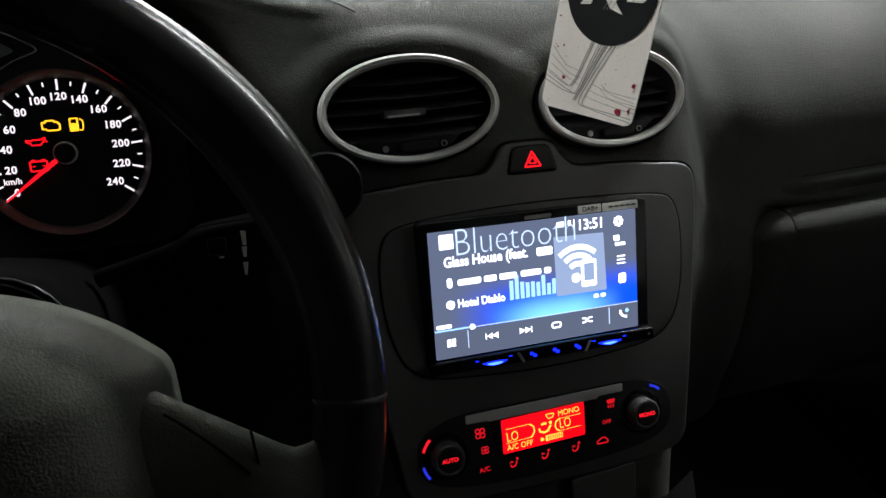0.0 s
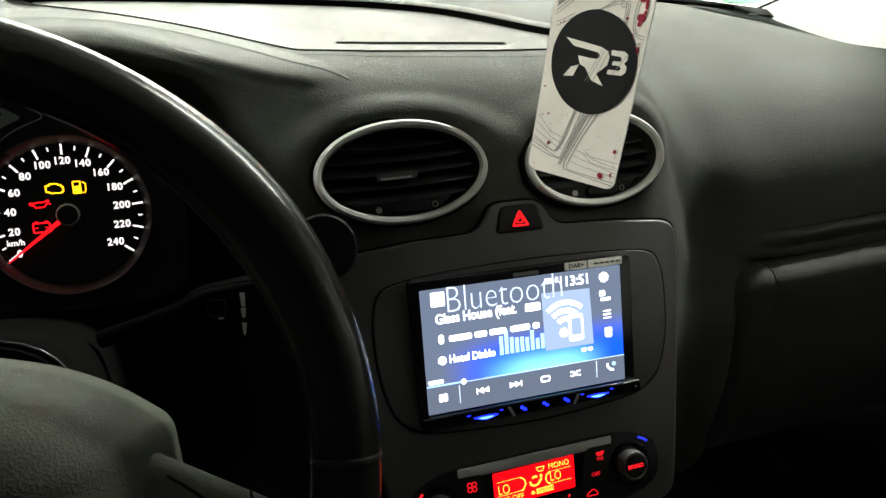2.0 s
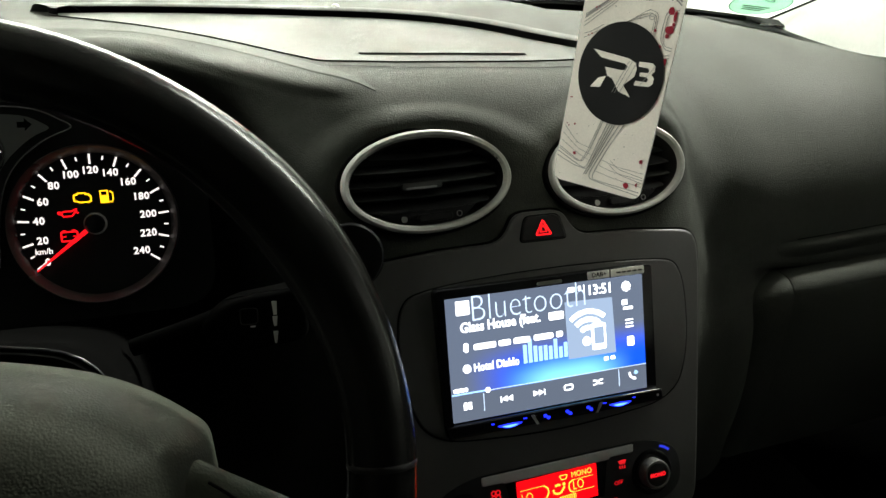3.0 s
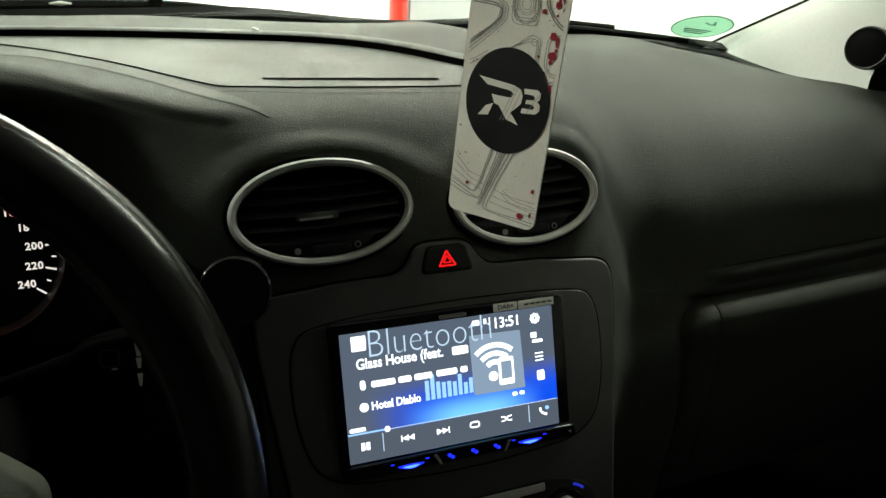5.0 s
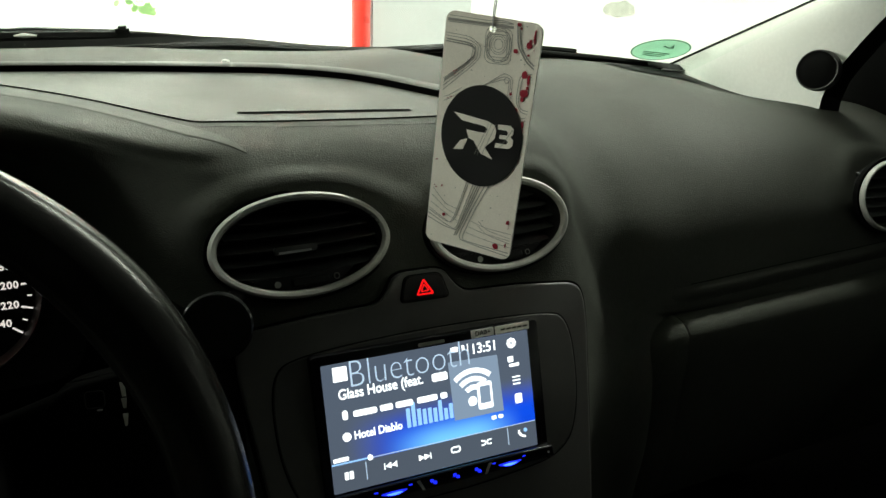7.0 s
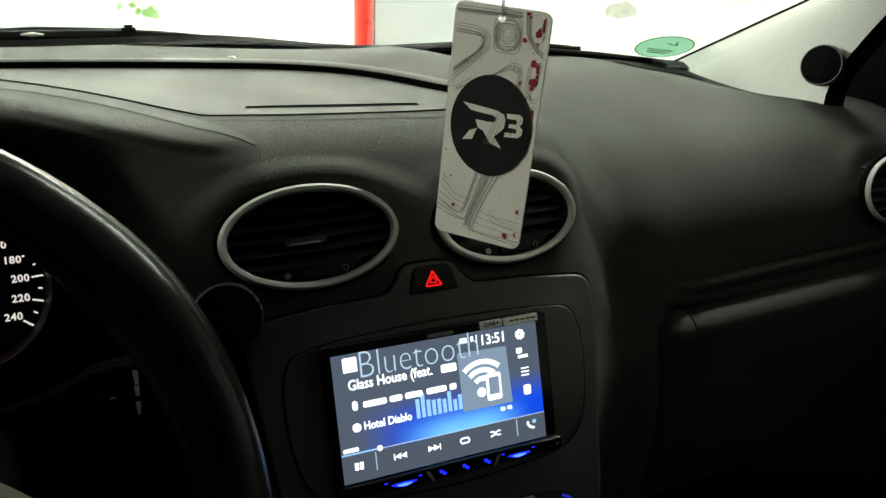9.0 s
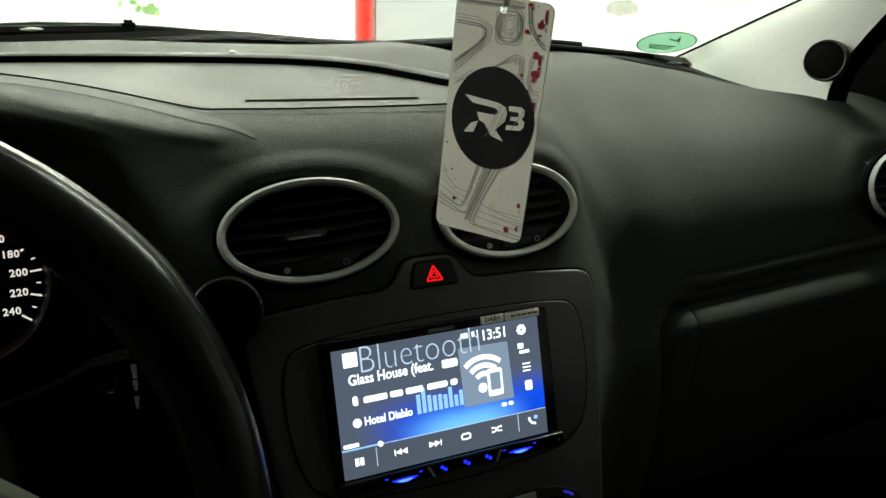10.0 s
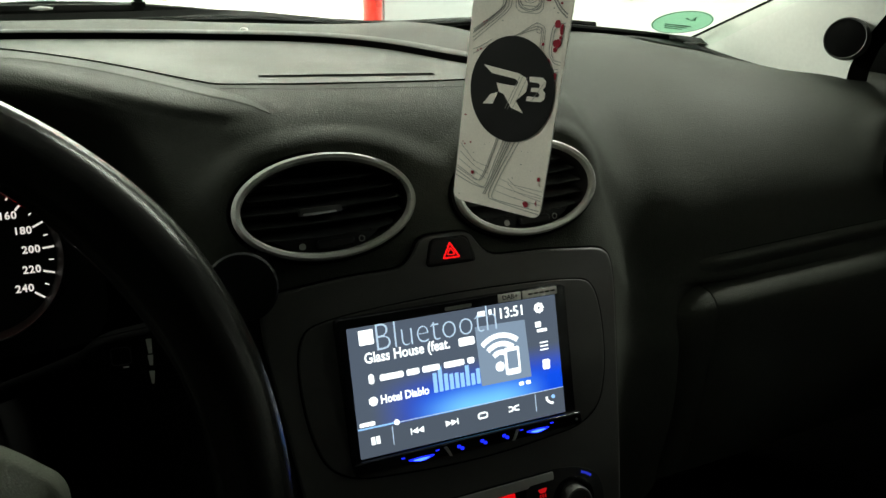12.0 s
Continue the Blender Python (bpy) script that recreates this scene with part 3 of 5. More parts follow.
def dash_bead():
    """The soft moulded bead along the passenger side, with a dark strip for the shadow above it."""
    bead, groove_shadow = [], []
    for x in np.linspace(0.262, 0.715, 64):
        k = ease(0.262, 0.325, x)
        r = rise(x) - 0.009
        bead.append([(x, front_y(x, z + r) - lift * k + 0.0012 * (1 - k), z + r) for z, lift in ((0.8625, -0.0010), (0.8615, 0.0022), (0.8600, 0.0040), (0.8575, 0.0050), (0.8545, 0.0046), (0.8515, 0.0030), (0.8485, 0.0010), (0.8450, -0.0006))])
        groove_shadow.append([(x, front_y(x, z + r) - lift * k + 0.0012 * (1 - k), z + r) for z, lift in ((0.8625, 0.0004), (0.8632, 0.0004))])
    part("bead", skin(bead), DASH, dash, "soft raised bead")
    part("groove_shadow", skin(groove_shadow), GAP, dash, "dark strip for the shadow above the bead")


dash_bead()


def glove_box():
    box = thing("glove_box", (0.45, 0.06, 0.62), "dark closed glove box lid below the dashboard", "glove box")
    shape = [(0.098, 0.8325), (0.086, 0.8335), (0.079, 0.8325), (0.0725, 0.8290), (0.0680, 0.8235), (0.0660, 0.8160), (0.0650, 0.8050), (0.0635, 0.780), (0.062, 0.73), (0.064, 0.66), (0.075, 0.62)]
    for name, x0, x1, label in (("end_panel", 0.2385, 0.2868, "fixed panel beside the lid"), ("lid", 0.2882, 0.690, "dark grained lid")):
        rows = []
        for i in range(28):
            x = x0 + (x1 - x0) * i / 27
            q = max(0.0, min(1.0, (0.2868 - x) / 0.0485))
            drop = 0.052 * (1 - math.sqrt(max(0.0, 1 - q * q)))
            sink = 0.030 * (1 - math.sqrt(max(0.0, 1 - q ** 2.6)))
            edge = 0.0022 if i in (0, 27) and not (name == "end_panel" and i == 0) else 0.0
            rows.append([(x, y - 0.005 + sink + edge, z - 0.007 + rise(x) - drop * ease(0.62, 0.80, z) - 0.5 * edge) for y, z in shape])
        part(name, skin(rows), DASH, box, label)


glove_box()


# ---------------------------------------------------------------- vents
def air_vent(m, a, b, label, tab=True, thin=1.0, slat=SLAT):
    vent = thing("air_vent", m, label, "air vent", "dashboard air vents")
    outline = oval(a - 0.003, b - 0.003, 72)
    part("ring", hoop(outline, [(o * thin, f) for o, f in ((-0.0032, -0.004), (-0.0036, 0.002), (-0.0018, 0.0046), (0.0008, 0.0050), (0.0026, 0.0036), (0.0031, 0.0008), (0.0031, -0.004))], m), SILVER, vent, "satin silver oval ring")
    part("ring_gap", hoop(oval(a, b, 72), [(-0.002, -0.006), (-0.002, -0.0005), (0.0018, -0.0005), (0.0018, -0.006)], m), GAP, vent, "dark joint round the ring")
    inner = oval(a - 0.0062, b - 0.0062, 72)
    rows = [[m @ Vector((x * k, y * k, d)) for x, y in inner] for k, d in ((1.0, 0.001), (0.985, -0.012), (0.95, -0.040), (0.4, -0.046), (0.01, -0.046))]
    part("duct", skin(rows, closed=True, caps=False), BLACK, vent, "black duct behind the slats")
    for i in range(5):
        y = (b - 0.006) * (0.72 - 0.30 * i)
        half = (a - 0.008) * math.sqrt(max(0.05, 1 - (y / (b - 0.006)) ** 2))
        rows = []
        for k in range(13):
            x = -half + 2 * half * k / 12
            sag = -0.0016 * (1 - (x / half) ** 2)
            front, back = -0.004 - 0.003 * (x / a) ** 2, -0.022
            rows.append([m @ Vector((x, y + sag + dy, d)) for d, dy in ((front, -0.0034), (front + 0.0006, -0.0028), (front, -0.0020), (back, 0.0046), (back, 0.0030))])
        part("slat", skin(rows, closed=True, caps=True), slat, vent)
    if tab:
        part("tab", plate(rrect(0.029, 0.0052, 0.0015, -0.005, -0.0022), -0.004, 0.0012, m, 0.0008), SLAT, vent, "slider tab")
        part("tab_edge", plate(rrect(0.0225, 0.0014, 0.0005, -0.006, -0.0038), 0.0009, 0.0017, m), GREYBAR, vent, "pale tab edge")
        low = rounded([(-0.040, -0.0185, 0.004), (0.036, -0.0180, 0.004), (0.020, -0.030, 0.01), (-0.022, -0.030, 0.01)])
        part("lower_plate", plate(low, -0.010, -0.0020, m, 0.0012), BLACK, vent)
        part("thumb_wheel", plate(rrect(0.026, 0.0062, 0.0026, 0.002, -0.0248), -0.004, 0.0012, m, 0.0016, 3), BLACK, vent, "ribbed thumb wheel")
        part("open_mark", solid_lathe([(0.0022, -0.0019), (0.0022, -0.0012)], at(m, -0.0205, -0.0243), 20), MARK, vent, "pale dot")
        part("closed_mark", hoop(oval(0.0019, 0.0019, 20, 0.0207, -0.0244), [(-0.0003, -0.0019), (-0.0003, -0.0012), (0.0003, -0.0012), (0.0003, -0.0019)], m), MARK, vent, "pale ring")
    return vent


air_vent(VENTS[0], VENT_A, VENT_B, "oval black louvred air vent with a silver ring", thin=0.82)
air_vent(VENTS[1], VENT_C, VENT_B, "oval black louvred vent with silver ring behind hanging tag", thin=0.82)
# slats wear a lighter grey that holds the light falling on this vent
air_vent(SIDE_VENT, 0.052, 0.040, "rounded side air vent with a silver ring near the door", tab=False, thin=0.65, slat=DIALGREY)


# ---------------------------------------------------------------- centre fascia
def fascia():
    panel = thing("centre_fascia", FACE, "charcoal satin plastic centre console fascia round the screen", "fascia")
    half = [(0.034, 0.0735, 0.008), (0.076, 0.0725, 0), (0.131, 0.0675, 0.014), (0.1335, 0.045, 0.02), (0.118, -0.0836, 0.03), (0.109, -0.1440, 0.014), (0.060, -0.1510, 0.03)]
    pod = [(0.0185, 0.0935, 0.010), (0.0255, 0.081, 0.012)]
    right = [*pod, *half]
    left = [(-x, y, r) for x, y, r in right][::-1]
    outline = rounded([*right, *left], 6)
    part("panel", plate(outline[::-1], -0.020, 0.0, FACE, 0.0022, 3), FASCIA, panel)
    part("panel_gap", plate([(x * 1.014, y * 1.012 + 0.0006) for x, y in outline][::-1], -0.021, -0.0032, FACE), GAP, panel, "dark joint round the panel")
    inset = rounded([(0.092, 0.0500, 0.040), (0.1175, 0.044, 0.030), (0.1165, -0.020, 0.06), (0.100, -0.060, 0.030), (0.0, -0.0685, 0.2), (-0.100, -0.060, 0.030), (-0.1145, -0.020, 0.06), (-0.114, 0.040, 0.035), (-0.088, 0.0485, 0.040), (0.0, 0.0525, 0.2)], 8)
    part("aperture_gap", plate(inset[::-1], -0.004, 0.0003, FACE), GAP, panel, "dark joint round the screen surround")
    part("screen_surround", plate([(x * 0.990, y * 0.982) for x, y in inset][::-1], -0.004, 0.0012, FACE, 0.0010, 3), FASCIA, panel, "charcoal screen surround")
    return panel


fascia()


def hazard_switch():
    m = at(FACE, 0.0018, 0.0805, 0)
    sw = thing("hazard_switch", m, "black hazard light switch with a lit red triangle", "switch")
    outline = rounded([(0.0135, 0.0095, 0.005), (0.0185, -0.0085, 0.004), (-0.0185, -0.0085, 0.004), (-0.0135, 0.0095, 0.005)], 5)
    part("recess", plate([(x * 1.05, y * 1.08) for x, y in outline], -0.004, 0.0004, m), GAP, sw)
    part("button", plate(outline, -0.004, 0.0018, m, 0.0016, 3), BLACK, sw)
    tri = rounded([(0, 0.0062, 0.0008), (-0.0062, -0.0046, 0.0008), (0.0062, -0.0046, 0.0008)], 3)
    part("triangle", hoop(tri, [(-0.0007, 0.0018), (-0.0007, 0.0021), (0.0004, 0.0021), (0.0004, 0.0018)], m), REDLIT, sw, "lit red triangle outline")
    small = [(x * 0.42, y * 0.42 - 0.0003) for x, y in tri]
    part("inner_triangle", hoop(small, [(-0.0002, 0.0018), (-0.0002, 0.0021), (0.0005, 0.0021), (0.0005, 0.0018)], m), REDLIT, sw)


hazard_switch()


# ---------------------------------------------------------------- head unit with the lit screen
def head_unit():
    m = UNIT
    unit = thing("head_unit", m, "black double-size car radio with a lit bluetooth music screen", "car radio")
    part("bezel", plate(rrect(0.1700, 0.1000, 0.003, 0.0015, -0.0003), -0.030, -0.0008, m, 0.0010, 2), GLOSS, unit, "glossy black bezel")
    screen = part("screen", plate(rrect(0.1545, 0.0869, 0.0006), -0.0010, 0.0, m), SCREEN, unit, "lit slate and blue touch screen")
    lip = rounded([(-0.0835, -0.0445, 0.001), (0.0875, -0.0445, 0.001), (0.0885, -0.0535, 0.002), (-0.0825, -0.0535, 0.002)], 3)
    bar = part("button_bar", plate(lip, -0.020, 0.0045, m, 0.0015, 3), GLOSS, unit, "glossy black key strip")
    part("sticker", plate(rrect(0.0180, 0.0056, 0.0006, 0.0415, 0.0468), -0.0009, -0.0004, m), WHITELABEL, unit, "white strip label")
    part("sticker", plate(rrect(0.0280, 0.0056, 0.0006, 0.0655, 0.0466), -0.0009, -0.0004, m), WHITELABEL, unit, "white strip label with small print")
    lettering("sticker_print", "DAB+", 0.0044, at(m, 0.0418, 0.0468, -0.0004), INK, unit, "CENTER", 0.0001, "black letters", 1.1, 0.0001)
    for k in range(5):
        part("sticker_print", plate(rrect(0.0036, 0.0012, 0.0003, 0.0580 + 0.0045 * k, 0.0466), -0.0005, -0.0002, m), INK, unit)
    part("maker_mark", plate(rrect(0.020, 0.0026, 0.0012, 0.002, 0.0458), -0.0009, -0.0005, m), MARK, unit, "small grey maker's mark bar")

    def flat(name, pts, mat, d=0.0003, label=""):
        return part(name, plate(pts, 0.0, d, m), mat, screen, label, smooth=False)

    d = 0.0005
    flat("toolbar", rrect(0.1545, 0.0185, 0.0003, 0, -0.0341), SCREENTOOL, 0.0002, "slate tool bar")
    flat("source_icon", rrect(0.0098, 0.0098, 0.0006, -0.0650, 0.0362), SCREENWHITE, d, "white square icon")
    lettering("source_title", "Bluetooth", 0.0270, at(m, -0.0605, 0.0340, d), SCREENPALE, screen, "LEFT", 0.0001, "thin pale title", 0.84, -0.00060)
    lettering("track_title", "Glass House (feat.", 0.0098, at(m, -0.0680, 0.0222, d + 0.0003), SCREENWHITE, screen, "LEFT", 0.0001, "white track title", 0.84, 0.00016)
    flat("track_bar", rrect(0.0115, 0.0056, 0.001, 0.0052, 0.0216), SCREENWHITE, d + 0.0003, "plain white bar of writing")
    flat("artist_icon", rrect(0.0036, 0.0064, 0.0016, -0.0645, 0.0083), SCREENWHITE, d)
    for x, w in ((-0.0505, 0.0165), (-0.0355, 0.0090), (-0.0225, 0.0125), (-0.0055, 0.0150), (0.0070, 0.0050)):
        flat("artist_bar", rrect(w, 0.0041, 0.0012, x, 0.0079), SCREENWHITE, d, "plain white bar of writing")
    part("album_icon", solid_lathe([(0.0030, 0.0), (0.0030, d)], at(m, -0.0648, -0.0066), 20), SCREENWHITE, screen)
    lettering("album_title", "Hotel Diablo", 0.0078, at(m, -0.0600, -0.0067, d), SCREENWHITE, screen, "LEFT", 0.0001, "white album title", 0.84, 0.00016)
    lettering("clock", "13:51", 0.0104, at(m, 0.0412, 0.0362, d), SCREENWHITE, screen, "CENTER", 0.0001, "white clock digits", 0.92, 0.00012)
    flat("status_bar", rrect(0.0006, 0.0090, 0.0002, 0.0285, 0.0366), SCREENWHITE, d)
    for x, w, h, y in ((0.0182, 0.0052, 0.0036, 0.0385), (0.0250, 0.0020, 0.0036, 0.0388)):
        flat("status_icon", rrect(w, h, 0.0005, x, y), SCREENWHITE, d)
    part("gear_icon", hoop([((0.0026 + 0.0007 * (i % 4 < 2)) * math.cos(2 * math.pi * i / 32) + 0.0633, (0.0026 + 0.0007 * (i % 4 < 2)) * math.sin(2 * math.pi * i / 32) + 0.0358) for i in range(32)], [(-0.0018, 0.0), (-0.0018, d), (0.0006, d), (0.0006, 0.0)], m), SCREENWHITE, screen, "white gear icon")
    flat("source_key", rrect(0.0044, 0.0040, 0.0005, 0.0615, 0.0240), SCREENWHITE, d)
    flat("source_key", rrect(0.0080, 0.0022, 0.0006, 0.0642, 0.0195), SCREENWHITE, d)
    for k in range(3):
        flat("list_line", rrect(0.0064, 0.0009, 0.0003, 0.0648, 0.0106 - 0.0026 * k), SCREENWHITE, d)
    flat("card_icon", rrect(0.0056, 0.0072, 0.0012, 0.0652, -0.0056), SCREENWHITE, d, "white card icon")
    cover = flat("cover_picture", rounded([(0.0125, 0.0302, 0.0006), (0.0510, 0.0292, 0.0006), (0.0524, -0.0122, 0.0006), (0.0135, -0.0118, 0.0006)], 2), SCREENCARD, 0.0004, "pale blue cover picture")
    for r in (0.0085, 0.0145, 0.0205):
        arc = [(0.0300 + r * math.cos(radians(a)), 0.0010 + r * math.sin(radians(a))) for a in range(48, 133, 7)]
        part("signal_arc", strip(arc, 0.0036, 0.0008, m), SCREENWHITE, cover, "white signal arc", smooth=False)
    part("signal_dot", solid_lathe([(0.0034, 0.0004), (0.0034, 0.0008)], at(m, 0.0285, -0.0005), 20), SCREENWHITE, cover)
    part("phone_icon", plate(rrect(0.0115, 0.0195, 0.0015, 0.0385, 0.0020), 0.0004, 0.0010, m), SCREENWHITE, cover, "white phone icon")
    part("phone_glass", plate(rrect(0.0080, 0.0125, 0.0006, 0.0385, 0.0028), 0.0004, 0.0013, m), SCREENCARD, cover)
    for k, h in enumerate((15, 19, 13, 12, 12, 11, 16, 9, 12, 8)):
        flat("level_bar", rrect(0.0028, h * 0.0009, 0.0002, -0.0205 + 0.0040 * k, -0.0095 + h * 0.00045), SCREENBAR, 0.0002, "pale blue level bar")
    for x in (0.0440, 0.0495):
        flat("status_icon", rrect(0.0036, 0.0026, 0.0008, x, -0.0158), SCREENWHITE, d)
    part("progress_line", strip([(-0.0772, -0.0238), (0.0772, -0.0246)], 0.0005, 0.0004, m), SCREENPALE, screen, smooth=False)
    part("progress_done", strip([(-0.0772, -0.0236), (-0.0505, -0.0237)], 0.0011, 0.0005, m), SCREENBAR, screen, "blue progress line", smooth=False)
    part("progress_knob", solid_lathe([(0.0019, 0.0), (0.0019, 0.0006)], at(m, -0.0505, -0.0237), 16), SCREENWHITE, screen)
    flat("time_bar", rrect(0.0105, 0.0026, 0.0006, -0.0705, -0.0210), SCREENWHITE, d, "plain white bar of writing")
    for x in (-0.0678, -0.0644):
        flat("pause_bar", rrect(0.0026, 0.0052, 0.0004, x, -0.0327), SCREENWHITE, d)
    for x in (-0.0540, 0.0538):
        flat("divider", rrect(0.0005, 0.0125, 0.0002, x, -0.0320), SCREENPALE, d)

    def arrow(x, s):
        return [(x - s * 0.0021, -0.0302), (x - s * 0.0021, -0.0344), (x + s * 0.0021, -0.0323)]
    for x, s in ((-0.0364, -1), (-0.0119, 1)):
        for k in (-1, 1):
            pts = arrow(x + 0.0021 * k, s)
            flat("skip_arrow", pts if s > 0 else pts[::-1], SCREENWHITE, d)
        flat("skip_bar", rrect(0.0007, 0.0044, 0.0002, x + s * 0.0047, -0.0323), SCREENWHITE, d)
    part("repeat_icon", hoop(rrect(0.0066, 0.0036, 0.0014, 0.0119, -0.0323), [(-0.0005, 0), (-0.0005, d), (0.0005, d), (0.0005, 0)], m), SCREENWHITE, screen, "white repeat icon")
    for s in (1, -1):
        part("shuffle_icon", strip([(0.0320, -0.0323 + 0.0016 * s), (0.0345, -0.0323 + 0.0014 * s), (0.0375, -0.0323 - 0.0014 * s), (0.0402, -0.0323 - 0.0016 * s)], 0.0011, d, m), SCREENWHITE, screen, smooth=False)
    hook = [(0.0630, -0.0292), (0.0628, -0.0310), (0.0640, -0.0328), (0.0660, -0.0342), (0.0680, -0.0346)]
    part("call_icon", strip(hook, 0.0017, d, m), SCREENWHITE, screen, "white handset icon", smooth=False)
    part("call_dot", solid_lathe([(0.0015, 0.0), (0.0015, d)], at(m, 0.0683, -0.0300), 16), SCREENBAR, screen)

    # lit keys under the screen
    for x in (-0.0374, 0.0512):
        lens = rounded([(-0.0108, 0.0010, 0.003), (0.0, 0.0018, 0.01), (0.0108, 0.0010, 0.003), (0.0, -0.0024, 0.012)], 6)
        part("rocker_light", plate([(x + u, -0.0505 + v) for u, v in lens][::-1], 0.0040, 0.0050, m), BLUELIT, bar, "glowing blue rocker key")
        part("rocker_core", plate([(x + 0.62 * u, -0.0507 + 0.55 * v) for u, v in lens][::-1], 0.0045, 0.0053, m), BLUEGLOW, bar, "bright blue glow")
        for dx in (-0.0128, 0.0118):
            part("key_mark", plate(rrect(0.0026, 0.0008, 0.0003, x + dx, -0.0474), 0.0040, 0.0049, m), BLUELIT, bar)
    for x, s in ((-0.0180, -1), (0.0338, 1)):
        part("slash", plate(rounded([(x - s * 0.0030, -0.0535, 0.0004), (x - s * 0.0012, -0.0535, 0.0004), (x + s * 0.0030, -0.0462, 0.0004), (x + s * 0.0005, -0.0462, 0.0004)][::s], 2), 0.0035, 0.0049, m), GREYBAR, bar, "grey slanted divider")
    for x in (-0.0087, 0.0087, 0.0256):
        for du, dv in ((-0.0011, 0.0008), (0.0012, -0.0009)):
            part("key_light", plate(rrect(0.0026, 0.0022, 0.0006, x + du, -0.0492 + dv), 0.0040, 0.0049, m), BLUELIT, bar, "small blue key light")
    part("reset_dot", solid_lathe([(0.0009, 0.004), (0.0009, 0.0048)], at(m, 0.0835, -0.0490), 12), GREYBAR, bar)


head_unit()


# ---------------------------------------------------------------- climate control
def climate_control():
    m = FACE @ pose(-0.004, 0, 0)
    unit = thing("climate_control", at(m, 0, -0.115), "black climate control panel with a red lit display", "climate control")
    out = rounded([(0.062, -0.0865, 0.004), (0.082, -0.0885, 0.02), (0.1015, -0.098, 0.02), (0.1015, -0.128, 0.022), (0.072, -0.1385, 0.03), (0.0, -0.1430, 0.2), (-0.068, -0.1405, 0.03), (-0.097, -0.130, 0.022), (-0.097, -0.100, 0.02), (-0.076, -0.0905, 0.02), (-0.061, -0.0880, 0.004)], 6)
    part("panel", plate(out[::-1], -0.004, 0.0012, m, 0.0010, 2), BLACK, unit, "satin black control panel")
    part("trim_bar", plate(rounded([(-0.0608, -0.0893, 0.0012), (0.0618, -0.0879, 0.0012), (0.0614, -0.0938, 0.0012), (0.0418, -0.0940, 0), (0.0400, -0.0956, 0), (-0.0440, -0.0966, 0.001), (-0.0455, -0.0957, 0), (-0.0608, -0.0955, 0.0012)], 3)[::-1], 0.0, 0.0022, m, 0.0008, 3), GREYBAR, unit, "grey satin trim bar")
    part("display_frame", plate(rounded([(-0.0435, -0.0935, 0.002), (0.0395, -0.0925, 0.002), (0.0340, -0.1225, 0.003), (-0.0380, -0.1245, 0.003)], 4)[::-1], 0.0, 0.0017, m, 0.0006, 2), GLOSS, unit, "glossy black display frame")
    lcd = part("display", plate(rounded([(-0.0352, -0.0974, 0.0008), (0.0294, -0.0958, 0.0008), (0.0286, -0.12, 0.0008), (-0.0354, -0.1218, 0.0008)], 2)[::-1], 0.001, 0.0019, m), LCDRED, unit, "glowing red display", smooth=False)
    top = 0.0022
    lettering("display_text", "MONO", 0.0058, at(m, 0.01671, -0.10048, top, 1.5), LCDAMBER, lcd, "CENTER", 0.0001, "amber letters", 0.92, 0.0)
    lettering("display_text", "LO", 0.0098, at(m, -0.02774, -0.11039, top, 1.5), LCDAMBER, lcd, "CENTER", 0.0001, "amber letters", 0.74, -0.0001)
    lettering("display_text", "LO", 0.0098, at(m, 0.01332, -0.1085, top, 1.5), LCDAMBER, lcd, "CENTER", 0.0001, "amber letters", 0.74, -0.0001)
    lettering("display_text", "A/C OFF", 0.0058, at(m, -0.02255, -0.1178, top, 1.5), LCDAMBER, lcd, "CENTER", 0.0001, "amber letters", 0.92, 0.0)
    lines = [[(-0.03279, -0.10443), (-0.01443, -0.10389)], [(-0.01443, -0.10389), (-0.01129, -0.10617), (-0.01065, -0.10961), (-0.01282, -0.1132), (-0.01459, -0.11354)], [(-0.01459, -0.11354), (-0.03288, -0.11453)], [(0.02614, -0.10384), (0.0092, -0.10435)], [(0.0092, -0.10435), (0.00615, -0.10621), (0.00538, -0.10931), (0.00654, -0.11211), (0.00897, -0.11319)], [(0.00897, -0.11319), (0.02586, -0.11262)]]
    for i, line in enumerate(lines):
        part("display_line", strip(line, 0.0011 if i in (1, 4) else 0.0004, top, m), LCDAMBER, lcd, smooth=False)
    figure = [[(0.00207, -0.10772), (-0.00047, -0.11117), (-0.00331, -0.11229)], [(-0.00331, -0.11229), (-0.00645, -0.11106), (-0.00711, -0.10862)], [(-0.0053, -0.10633), (-0.00317, -0.10558), (-0.00107, -0.10615)]]
    for line in figure:
        part("airflow_figure", strip(line, 0.0016, top, m), LCDAMBER, lcd, smooth=False)
    part("airflow_head", solid_lathe([(0.0012, 0.0018), (0.0012, top)], at(m, 0.00193, -0.1059), 12), LCDAMBER, lcd)
    part("screen_heat_icon", hoop(rounded([(-0.00128, -0.09955, 0.0006), (0.00526, -0.09954, 0.0006), (0.00377, -0.10251, 0.0006), (0.00024, -0.10264, 0.0006)], 3)[::-1], [(-0.0003, 0.0018), (-0.0003, top), (0.0003, top), (0.0003, 0.0018)], m), LCDAMBER, lcd)
    for k in range(8):
        x, y = -0.002 + 0.001707 * k, -0.11679 + 7.6e-05 * k
        if k == 0:
            part("fan_step", plate(rrect(0.0013, 0.0040, 0.0003, x, y), 0.0018, top, m), LCDAMBER, lcd)
        else:
            part("fan_step", hoop(rrect(0.0013, 0.0036, 0.0003, x, y), [(-0.0002, 0.0018), (-0.0002, top), (0.0002, top), (0.0002, 0.0018)], m), LCDAMBER, lcd)
